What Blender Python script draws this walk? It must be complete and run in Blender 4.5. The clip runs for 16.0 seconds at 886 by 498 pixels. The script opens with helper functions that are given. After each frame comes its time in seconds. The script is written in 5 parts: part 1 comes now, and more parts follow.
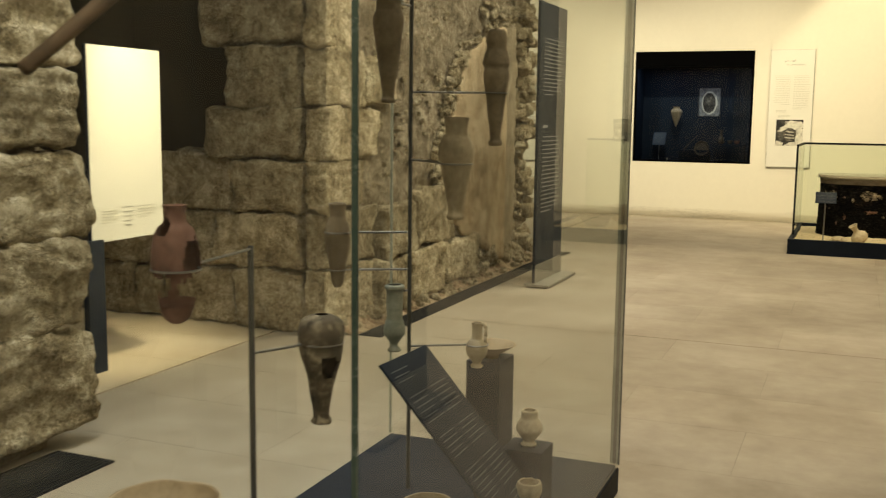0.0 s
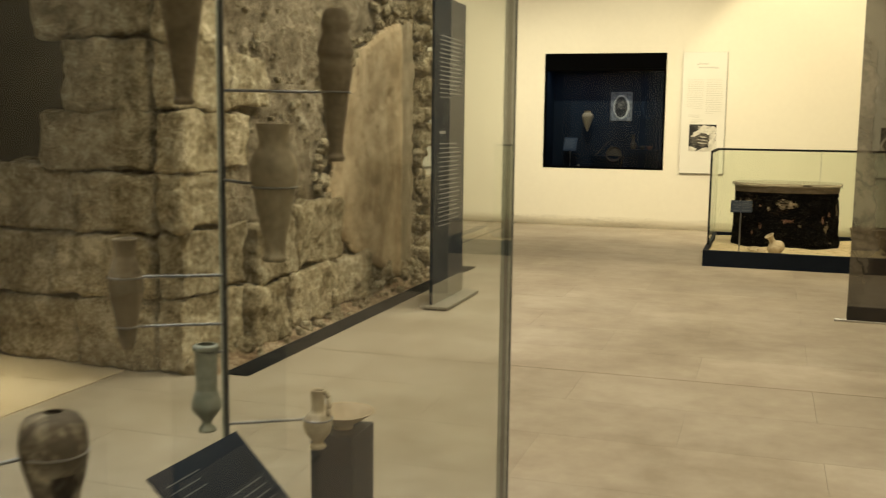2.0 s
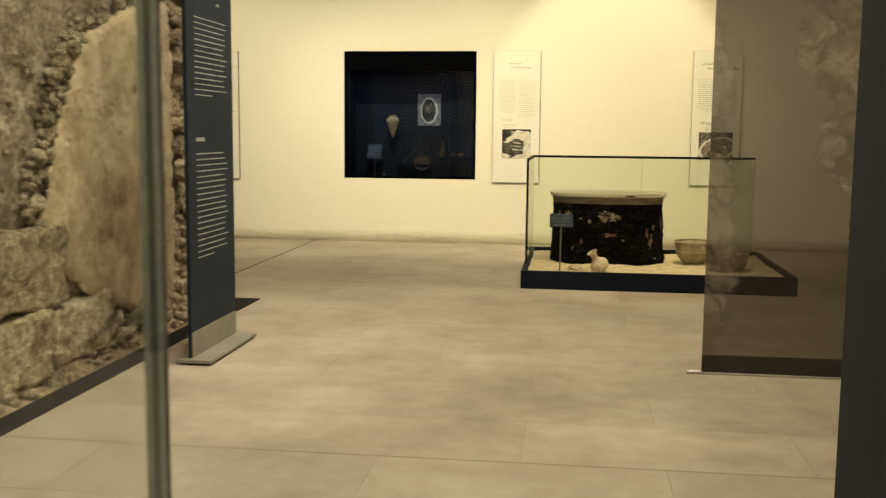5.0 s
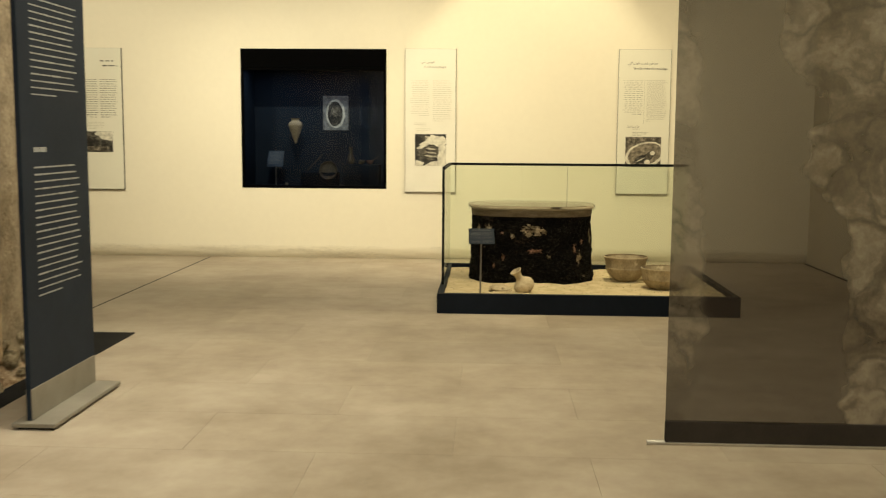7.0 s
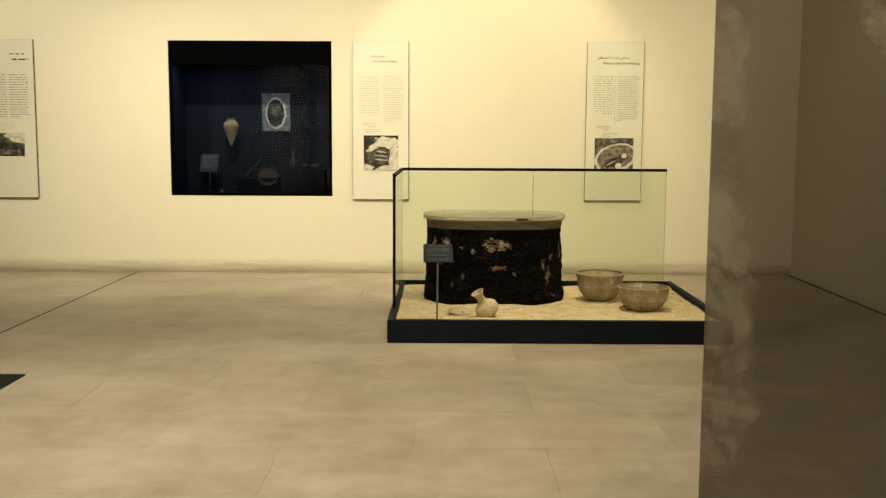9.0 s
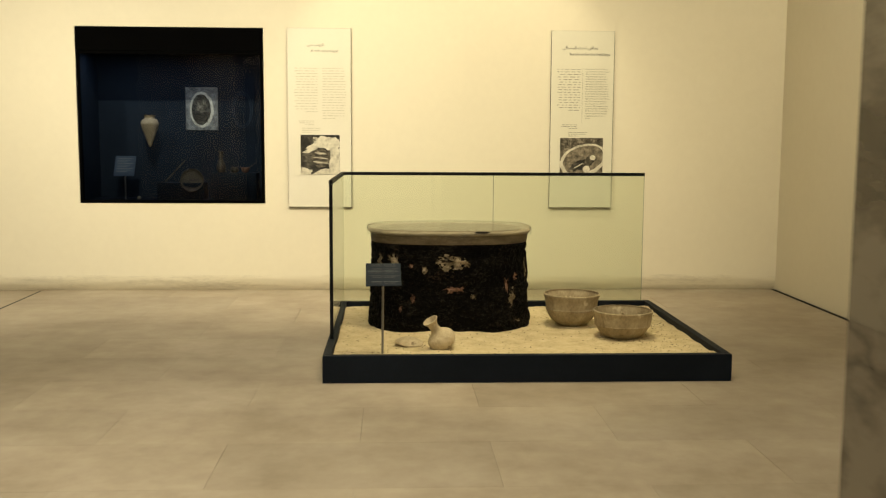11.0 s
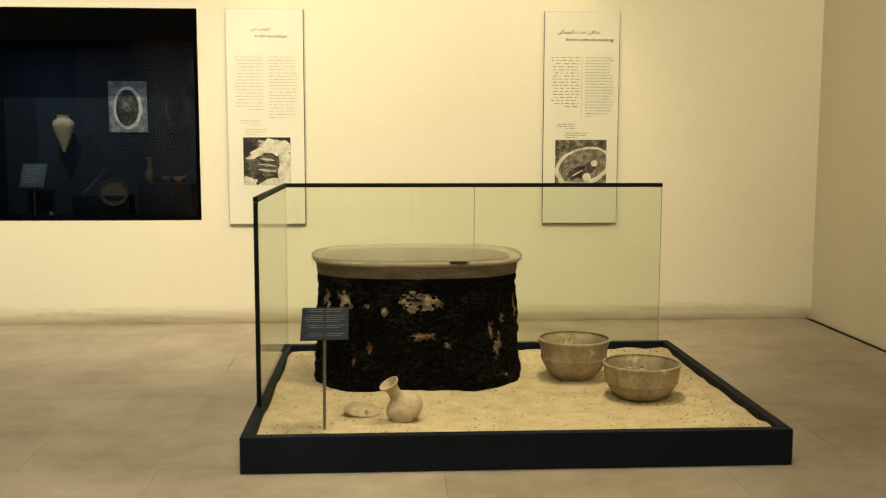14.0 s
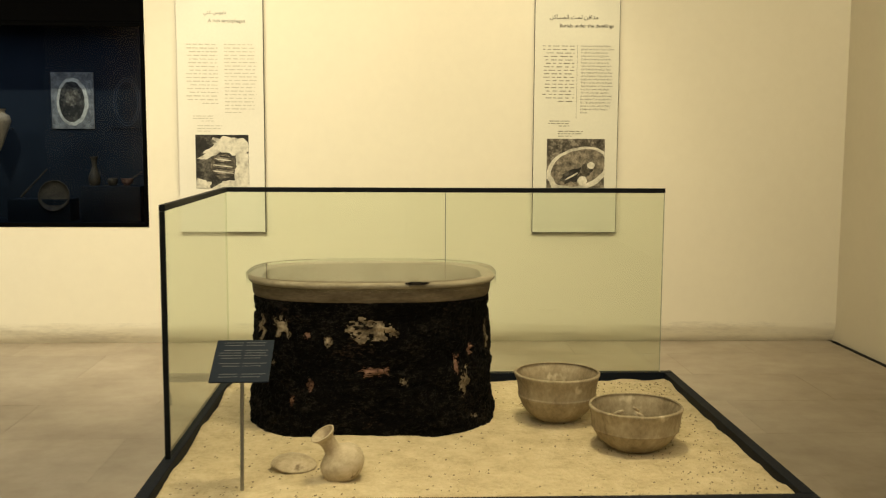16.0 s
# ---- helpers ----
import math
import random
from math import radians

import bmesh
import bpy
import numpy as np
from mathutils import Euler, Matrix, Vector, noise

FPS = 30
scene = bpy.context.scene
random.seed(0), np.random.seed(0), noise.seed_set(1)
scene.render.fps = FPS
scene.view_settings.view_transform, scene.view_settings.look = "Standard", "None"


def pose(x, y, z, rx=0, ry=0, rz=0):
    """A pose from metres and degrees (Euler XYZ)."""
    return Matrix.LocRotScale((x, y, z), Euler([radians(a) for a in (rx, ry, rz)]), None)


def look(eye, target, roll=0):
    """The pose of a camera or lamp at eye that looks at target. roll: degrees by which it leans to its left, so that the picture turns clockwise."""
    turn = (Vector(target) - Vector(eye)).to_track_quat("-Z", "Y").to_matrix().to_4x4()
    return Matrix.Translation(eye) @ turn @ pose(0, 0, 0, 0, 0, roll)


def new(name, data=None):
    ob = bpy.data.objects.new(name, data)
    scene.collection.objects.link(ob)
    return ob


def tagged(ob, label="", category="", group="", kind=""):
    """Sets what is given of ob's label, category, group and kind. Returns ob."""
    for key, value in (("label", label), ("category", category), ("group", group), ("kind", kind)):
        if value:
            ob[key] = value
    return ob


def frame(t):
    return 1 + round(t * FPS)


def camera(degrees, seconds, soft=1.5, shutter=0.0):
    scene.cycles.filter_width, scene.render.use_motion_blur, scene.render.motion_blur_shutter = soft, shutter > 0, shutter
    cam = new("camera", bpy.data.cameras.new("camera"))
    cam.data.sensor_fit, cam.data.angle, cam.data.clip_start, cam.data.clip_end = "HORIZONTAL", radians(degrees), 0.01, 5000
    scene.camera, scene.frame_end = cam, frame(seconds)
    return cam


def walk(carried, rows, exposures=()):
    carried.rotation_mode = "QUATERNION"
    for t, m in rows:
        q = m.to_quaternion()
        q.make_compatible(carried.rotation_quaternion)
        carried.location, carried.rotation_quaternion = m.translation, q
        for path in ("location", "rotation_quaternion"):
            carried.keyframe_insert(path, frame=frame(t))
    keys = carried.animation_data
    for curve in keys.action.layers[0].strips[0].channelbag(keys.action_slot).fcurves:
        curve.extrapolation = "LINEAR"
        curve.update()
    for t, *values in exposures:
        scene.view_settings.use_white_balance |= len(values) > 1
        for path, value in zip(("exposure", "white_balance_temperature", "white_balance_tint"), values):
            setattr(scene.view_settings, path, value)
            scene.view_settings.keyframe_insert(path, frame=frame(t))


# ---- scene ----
cam = camera(47.9, 16.0, 1.2, 0.8)
PATH = [
    (0, (0.175, 0.014, 1.429), (-0.584, 1.846, 1.168), 0.7),
    (0.5, (0.155, 0.178, 1.429), (-0.577, 2.021, 1.17), 0.8),
    (1, (0.129, 0.386, 1.421), (-0.571, 2.243, 1.168), 0.6),
    (1.5, (0.104, 0.615, 1.438), (-0.55, 2.488, 1.184), 0.8),
    (2, (0.096, 0.849, 1.439), (-0.513, 2.738, 1.188), 0.7),
    (2.5, (0.075, 1.08, 1.443), (-0.479, 2.985, 1.196), 0.5),
    (3, (0.045, 1.315, 1.447), (-0.439, 3.239, 1.201), 0.6),
    (3.5, (0.024, 1.553, 1.44), (-0.404, 3.492, 1.197), 0.5),
    (4, (0.004, 1.833, 1.436), (-0.353, 3.786, 1.198), 0.4),
    (4.5, (-0.014, 2.087, 1.429), (-0.317, 4.05, 1.192), 0.5),
    (7, (-0.078, 3.379, 1.451), (-0.168, 5.364, 1.224), 0.4),
    (7.5, (-0.094, 3.636, 1.455), (-0.151, 5.622, 1.225), 0.5),
    (8, (-0.083, 3.923, 1.459), (-0.127, 5.909, 1.23), 0.3),
    (8.5, (-0.083, 4.183, 1.464), (-0.108, 6.17, 1.238), 0.3),
    (9, (-0.09, 4.458, 1.473), (-0.092, 6.445, 1.245), 0.3),
    (9.5, (-0.064, 4.767, 1.464), (-0.042, 6.754, 1.236), 0.4),
    (12, (-0.052, 6.163, 1.464), (0.067, 8.146, 1.238), 0.2),
    (12.5, (-0.02, 6.44, 1.463), (0.1, 8.424, 1.238), 0.2),
    (13, (0.024, 6.705, 1.461), (0.147, 8.689, 1.24), 0.2),
    (13.5, (0.076, 6.929, 1.469), (0.199, 8.913, 1.249), 0.2),
    (14, (0.14, 7.175, 1.457), (0.258, 9.159, 1.236), 0.1),
    (14.5, (0.197, 7.429, 1.445), (0.313, 9.413, 1.226), 0.1),
    (15, (0.265, 7.663, 1.446), (0.38, 9.648, 1.226), 0.2),
    (15.5, (0.345, 7.855, 1.43), (0.457, 9.841, 1.215), 0.2),
    (16, (0.448, 8.026, 1.435), (0.538, 10.012, 1.217), 0.3),
]
walk(cam, [(t, look(eye, target, roll)) for t, eye, target, roll in PATH])

# ---- light ----
world = bpy.data.worlds.new("world")
scene.world = world
world.use_nodes = True
world.node_tree.nodes["Background"].inputs[0].default_value = (0.9, 0.8, 0.62, 1)
world.node_tree.nodes["Background"].inputs[1].default_value = 0.05

WARM = (1.0, 0.865, 0.56)
SOFT = (1.0, 0.935, 0.77)
PALE = (1.0, 0.895, 0.63)


def spot(name, eye, target, watts, degrees, blend=0.6, size=0.06, colour=WARM):
    lamp = bpy.data.lights.new(name, "SPOT")
    lamp.energy, lamp.spot_size, lamp.spot_blend = watts, radians(degrees), blend
    lamp.shadow_soft_size, lamp.color = size, colour
    lamp.cycles.use_multiple_importance_sampling = False
    ob = new(name, lamp)
    ob.matrix_world = look(eye, target)
    return ob


def area(name, x, y, z, sx, sy, watts, colour=WARM):
    lamp = bpy.data.lights.new(name, "AREA")
    lamp.shape, lamp.size, lamp.size_y, lamp.energy, lamp.color = "RECTANGLE", sx, sy, watts, colour
    lamp.cycles.use_multiple_importance_sampling = False
    ob = new(name, lamp)
    ob.location = (x, y, z)
    return ob


# wall washers over the end wall
spot("wall_washer", (0.45, 13.85, 4.4), (0.45, 15.0, 1.5), 150, 74, 0.4)
spot("wall_washer", (0.6, 11.6, 4.4), (0.4, 15.0, 1.15), 400, 78, 1.0)
spot("wall_washer", (-4.3, 11.6, 4.4), (-4.3, 15.0, 0.95), 540, 80, 1.0, colour=PALE)
spot("wall_washer", (-1.9, 11.6, 4.4), (-1.8, 15.0, 0.85), 625, 78, 1.0, colour=PALE)
spot("wall_washer", (3.0, 11.5, 4.4), (2.9, 15.0, 1.3), 255, 80, 1.0)
# unseen spots over the coffin, the ruined wall and the pier; floor fills by case and banner
spot("coffin_spot", (0.95, 11.95, 4.4), (0.75, 12.05, 0.1), 395, 42, 0.8, 0.18, (1.0, 0.85, 0.50))
spot("ruin_spot", (-1.4, 8.3, 4.4), (-2.97, 8.3, 0.7), 225, 76, 0.9, colour=SOFT)
spot("ruin_spot", (-1.4, 6.3, 4.4), (-2.97, 6.5, 0.6), 265, 72, 0.9, colour=SOFT)
spot("pier_spot", (-1.75, 2.2, 4.4), (-2.9, 2.9, 0.8), 175, 66, 0.9, colour=SOFT)
# two unseen lamps added to brighten the floor
spot("floor_fill", (-1.3, 9.9, 4.4), (-1.6, 10.0, 0.0), 330, 84, 1.0, colour=PALE)
spot("floor_fill", (0.3, 4.9, 4.4), (-0.3, 5.3, 0.0), 165, 70, 1.0, colour=PALE)
# cool lamp added beside the case to brighten and grey the floor
spot("cool_floor_fill", (-2.15, 3.4, 4.4), (-1.95, 3.1, 0.0), 250, 56, 0.9, colour=(0.88, 0.96, 1.0))
spot("text_panel_spot", (-2.95, 4.5, 2.95), (-3.66, 4.60, 1.30), 400, 40, 1.0)
spot("passage_spot", (-4.4, 5.0, 3.1), (-4.05, 4.85, 0.0), 60, 33, 0.25, 0.03)
# broad unseen sheets under the ceiling, added as soft fill
area("ceiling_fill", 0.2, 7.4, 4.42, 4.6, 7.0, 245, (1.0, 0.89, 0.64))
area("ceiling_fill", -0.6, 1.0, 4.42, 4.0, 4.0, 150, SOFT)
area("niche_strip", -2.12, 15.16, 2.20, 1.45, 0.06, 3.2, (0.72, 0.84, 1.0))


# ---- materials ----
def nodes_of(name):
    m = bpy.data.materials.new(name)
    m.use_nodes = True
    nt = m.node_tree
    return m, nt, nt.nodes["Principled BSDF"]


def link(nt, a, b):
    nt.links.new(a, b)


def noise_tex(nt, vec, scale, detail=6.0, rough=0.6, kind="noise"):
    if kind == "voronoi":
        n = nt.nodes.new("ShaderNodeTexVoronoi")
        n.inputs["Scale"].default_value = scale
        link(nt, vec, n.inputs["Vector"])
        return n.outputs["Distance"]
    n = nt.nodes.new("ShaderNodeTexNoise")
    n.inputs["Scale"].default_value = scale
    n.inputs["Detail"].default_value = detail
    n.inputs["Roughness"].default_value = rough
    link(nt, vec, n.inputs["Vector"])
    return n.outputs["Fac"]


def ramp(nt, fac, stops):
    r = nt.nodes.new("ShaderNodeValToRGB")
    e = r.color_ramp.elements
    while len(e) < len(stops):
        e.new(0.5)
    for k, (p, c) in zip(e, stops):
        k.position, k.color = p, (*c, 1)
    link(nt, fac, r.inputs["Fac"])
    return r.outputs["Color"]


def mixed(nt, mode, fac, a, b):
    n = nt.nodes.new("ShaderNodeMix")
    n.data_type, n.blend_type = "RGBA", mode
    if isinstance(fac, float):
        n.inputs["Factor"].default_value = fac
    else:
        link(nt, fac, n.inputs["Factor"])
    link(nt, a, n.inputs["A"])
    link(nt, b, n.inputs["B"])
    return n.outputs["Result"]


def math_node(nt, op, a, b):
    n = nt.nodes.new("ShaderNodeMath")
    n.operation = op
    for i, v in enumerate((a, b)):
        if isinstance(v, (int, float)):
            n.inputs[i].default_value = v
        else:
            link(nt, v, n.inputs[i])
    return n.outputs[0]


def surface(name, dark, mid, light, rough=0.8, big=1.5, fine=40.0, bump=0.3, depth=0.01, vary=0.0,
            metal=0.0, pits=0.0, spots=None, stretch=(1, 1, 1), local=False, spec=0.3):
    """A worn surface: blotches and grain between three colours, relief, and a shade of its own for each piece."""
    m, nt, b = nodes_of(name)
    if local:
        vec = nt.nodes.new("ShaderNodeTexCoord").outputs["Object"]
    else:
        vec = nt.nodes.new("ShaderNodeNewGeometry").outputs["Position"]
    mp = nt.nodes.new("ShaderNodeMapping")
    mp.inputs["Scale"].default_value = stretch
    link(nt, vec, mp.inputs["Vector"])
    vec = mp.outputs[0]
    blot = noise_tex(nt, vec, big, 5.0, 0.6)
    grain = noise_tex(nt, vec, fine, 5.0, 0.65)
    both = math_node(nt, "ADD", math_node(nt, "MULTIPLY", blot, 0.62), math_node(nt, "MULTIPLY", grain, 0.38))
    col = ramp(nt, both, [(0.36, dark), (0.5, mid), (0.64, light)])
    if spots:
        level, colour, scale = spots
        s = noise_tex(nt, vec, scale, 4.0, 0.55)
        mask = ramp(nt, s, [(level, (0, 0, 0)), (level + 0.05, (1, 1, 1))])
        rgb = nt.nodes.new("ShaderNodeRGB")
        rgb.outputs[0].default_value = (*colour, 1)
        col = mixed(nt, "MIX", mask, col, rgb.outputs[0])
    if vary:
        info = nt.nodes.new("ShaderNodeObjectInfo").outputs["Random"]
        hsv = nt.nodes.new("ShaderNodeHueSaturation")
        link(nt, math_node(nt, "ADD", math_node(nt, "MULTIPLY", info, 2 * vary), 1 - vary), hsv.inputs["Value"])
        link(nt, col, hsv.inputs["Color"])
        col = hsv.outputs[0]
    link(nt, col, b.inputs["Base Color"])
    b.inputs["Metallic"].default_value = metal
    b.inputs["Specular IOR Level"].default_value = spec
    link(nt, math_node(nt, "ADD", math_node(nt, "MULTIPLY", grain, 0.25), rough - 0.12), b.inputs["Roughness"])
    if bump:
        height = math_node(nt, "ADD", math_node(nt, "MULTIPLY", blot, 0.6), math_node(nt, "MULTIPLY", grain, 0.4))
        if pits:
            v = noise_tex(nt, vec, fine * 0.55, kind="voronoi")
            pit = ramp(nt, v, [(0.0, (0, 0, 0)), (0.35, (1, 1, 1))])
            sel = ramp(nt, noise_tex(nt, vec, fine * 0.2, 3.0), [(0.42, (1, 1, 1)), (0.58, (0, 0, 0))])
            height = math_node(nt, "ADD", height, math_node(nt, "MULTIPLY", mixed(nt, "LIGHTEN", 1.0, pit, sel), pits))
        bn = nt.nodes.new("ShaderNodeBump")
        bn.inputs["Strength"].default_value = bump
        bn.inputs["Distance"].default_value = depth
        link(nt, height, bn.inputs["Height"])
        link(nt, bn.outputs[0], b.inputs["Normal"])
    return m


def pane_face(name, tint, ior):
    """The polished face of a pane: tinted and clear, with a mirror by its Fresnel gloss."""
    m, nt, b = nodes_of(name)
    nt.nodes.remove(b)
    tr = nt.nodes.new("ShaderNodeBsdfTransparent")
    tr.inputs[0].default_value = (*tint, 1)
    gl = nt.nodes.new("ShaderNodeBsdfGlossy")
    gl.inputs["Roughness"].default_value = 0.0
    fr = nt.nodes.new("ShaderNodeFresnel")
    fr.inputs["IOR"].default_value = ior
    mx = nt.nodes.new("ShaderNodeMixShader")
    link(nt, fr.outputs[0], mx.inputs[0])
    link(nt, tr.outputs[0], mx.inputs[1])
    link(nt, gl.outputs[0], mx.inputs[2])
    link(nt, mx.outputs[0], nt.nodes["Material Output"].inputs[0])
    return m


def clear_body(name):
    m, nt, b = nodes_of(name)
    nt.nodes.remove(b)
    tr = nt.nodes.new("ShaderNodeBsdfTransparent")
    link(nt, tr.outputs[0], nt.nodes["Material Output"].inputs[0])
    return m


def gauze(name):
    """Sheer printed cloth: see-through brown weave with a faded print of broken stone along both sides."""
    m, nt, b = nodes_of(name)
    out = nt.nodes["Material Output"]
    vec = nt.nodes.new("ShaderNodeNewGeometry").outputs["Position"]
    sep = nt.nodes.new("ShaderNodeSeparateXYZ")
    link(nt, vec, sep.inputs[0])
    wob = math_node(nt, "SUBTRACT", noise_tex(nt, vec, 2.8, 4.0, 0.55), 0.5)
    low = math_node(nt, "MAXIMUM", math_node(nt, "SUBTRACT", 2.3, sep.outputs[2]), 0.0)
    right = math_node(nt, "ADD", 0.90, math_node(nt, "MULTIPLY", low, 0.19))
    past = math_node(nt, "ADD", math_node(nt, "SUBTRACT", sep.outputs[0], right), math_node(nt, "MULTIPLY", wob, 0.75))
    left = math_node(nt, "SUBTRACT", math_node(nt, "ADD", 0.655, math_node(nt, "MULTIPLY", wob, 0.42)), sep.outputs[0])
    rocky = ramp(nt, math_node(nt, "ADD", math_node(nt, "MULTIPLY", math_node(nt, "MAXIMUM", past, math_node(nt, "MINIMUM", math_node(nt, "MULTIPLY", left, 0.6), 0.016)), 4.0), 0.5),
                 [(0.46, (0, 0, 0)), (0.62, (1, 1, 1))])
    # cracked faces inside the print
    warp = nt.nodes.new("ShaderNodeTexNoise")
    warp.inputs["Scale"].default_value = 5.0
    warp.inputs["Detail"].default_value = 5.0
    link(nt, vec, warp.inputs["Vector"])
    bent = nt.nodes.new("ShaderNodeVectorMath")
    bent.operation = "MULTIPLY_ADD"
    link(nt, warp.outputs["Color"], bent.inputs[0])
    bent.inputs[1].default_value = (0.42, 0.0, 0.42)
    link(nt, vec, bent.inputs[2])
    v = nt.nodes.new("ShaderNodeTexVoronoi")
    v.feature = "DISTANCE_TO_EDGE"
    v.inputs["Scale"].default_value = 4.6
    link(nt, bent.outputs[0], v.inputs["Vector"])
    crack = ramp(nt, v.outputs["Distance"], [(0.0, (0.55, 0.55, 0.55)), (0.10, (1, 1, 1))])
    tone = math_node(nt, "ADD", math_node(nt, "MULTIPLY", noise_tex(nt, bent.outputs[0], 5.5, 4.0, 0.55), 0.75), math_node(nt, "MULTIPLY", noise_tex(nt, vec, 24.0, 5.0, 0.65), 0.25))
    stone = ramp(nt, tone, [(0.36, (0.050, 0.039, 0.026)), (0.50, (0.120, 0.100, 0.070)), (0.62, (0.235, 0.202, 0.148))])
    stone = mixed(nt, "MULTIPLY", 1.0, stone, crack)
    plain = ramp(nt, noise_tex(nt, vec, 1.6, 4.0, 0.55), [(0.35, (0.023, 0.017, 0.012)), (0.65, (0.036, 0.028, 0.020))])
    link(nt, mixed(nt, "MIX", rocky, plain, stone), b.inputs["Base Color"])
    b.inputs["Roughness"].default_value = 0.9
    b.inputs["Specular IOR Level"].default_value = 0.1
    tr = nt.nodes.new("ShaderNodeBsdfTransparent")
    mx = nt.nodes.new("ShaderNodeMixShader")
    op = ramp(nt, rocky, [(0.0, (0.80, 0.80, 0.80)), (1.0, (0.88, 0.88, 0.88))])
    link(nt, op, mx.inputs[0])
    link(nt, tr.outputs[0], mx.inputs[1])
    link(nt, b.outputs[0], mx.inputs[2])
    link(nt, mx.outputs[0], out.inputs[0])
    return m


plaster = surface("cream_plaster", (0.74, 0.69, 0.558), (0.76, 0.71, 0.575), (0.78, 0.73, 0.595), 0.85, 0.5, 14, 0.04, 0.003)
skirting = surface("scuffed_skirting", (0.62, 0.575, 0.465), (0.755, 0.705, 0.57), (0.775, 0.725, 0.59), 0.85, 2.2, 24, 0.12, 0.004, stretch=(0.6, 1, 3))
ceiling_paint = surface("ceiling_paint", (0.42, 0.40, 0.36), (0.46, 0.44, 0.40), (0.5, 0.48, 0.44), 0.9, 0.8, 30, 0.1, 0.003)
floor_bed = surface("floor_mortar", (0.24, 0.20, 0.145), (0.285, 0.238, 0.175), (0.33, 0.28, 0.21), 0.9, 2, 60, 0.2, 0.004)
joint_brown = surface("brown_joint_filler", (0.16, 0.125, 0.085), (0.21, 0.168, 0.115), (0.26, 0.21, 0.15), 0.9, 2, 60, 0.2, 0.003)
tile_mat = surface("floor_tile", (0.262, 0.215, 0.157), (0.342, 0.289, 0.219), (0.415, 0.362, 0.284), 0.56, 1.1, 6, 0.06, 0.003, vary=0.07, stretch=(1, 1, 1), spec=0.35)


def crusted(name):
    """Black bitumen crust: matt soot-black hollows, dull grey crumbs, rusty brown patches, sharp fine relief."""
    m, nt, b = nodes_of(name)
    pos = nt.nodes.new("ShaderNodeNewGeometry").outputs["Position"]
    mp = nt.nodes.new("ShaderNodeMapping")
    mp.inputs["Scale"].default_value = (1.0, 1.0, 1.7)
    link(nt, pos, mp.inputs["Vector"])
    vec = mp.outputs[0]
    big = noise_tex(nt, vec, 5.0, 4.0, 0.6)
    mid = noise_tex(nt, vec, 30.0, 6.0, 0.72)
    fine = noise_tex(nt, vec, 95.0, 4.0, 0.7)
    tone = math_node(nt, "ADD", math_node(nt, "MULTIPLY", big, 0.26), math_node(nt, "ADD", math_node(nt, "MULTIPLY", mid, 0.44), math_node(nt, "MULTIPLY", fine, 0.30)))
    col = ramp(nt, tone, [(0.44, (0.0006, 0.0005, 0.0005)), (0.52, (0.0042, 0.0036, 0.0030)), (0.60, (0.034, 0.029, 0.0225))])
    rust = ramp(nt, math_node(nt, "ADD", math_node(nt, "MULTIPLY", noise_tex(nt, vec, 4.0, 3.0, 0.5), 0.5), math_node(nt, "MULTIPLY", noise_tex(nt, vec, 48.0, 4.0, 0.65), 0.5)), [(0.60, (0, 0, 0)), (0.69, (1, 1, 1))])
    rgb = nt.nodes.new("ShaderNodeRGB")
    rgb.outputs[0].default_value = (0.055, 0.036, 0.024, 1)
    link(nt, mixed(nt, "MIX", rust, col, rgb.outputs[0]), b.inputs["Base Color"])
    b.inputs["Roughness"].default_value = 0.7
    b.inputs["Specular IOR Level"].default_value = 0.08
    v = ramp(nt, noise_tex(nt, vec, 26.0, kind="voronoi"), [(0.0, (0, 0, 0)), (0.5, (1, 1, 1))])
    height = math_node(nt, "ADD", math_node(nt, "MULTIPLY", mid, 1.0), math_node(nt, "ADD", math_node(nt, "MULTIPLY", fine, 0.35), math_node(nt, "MULTIPLY", v, 0.35)))
    bn = nt.nodes.new("ShaderNodeBump")
    bn.inputs["Strength"].default_value = 1.0
    bn.inputs["Distance"].default_value = 0.05
    link(nt, height, bn.inputs["Height"])
    link(nt, bn.outputs[0], b.inputs["Normal"])
    return m


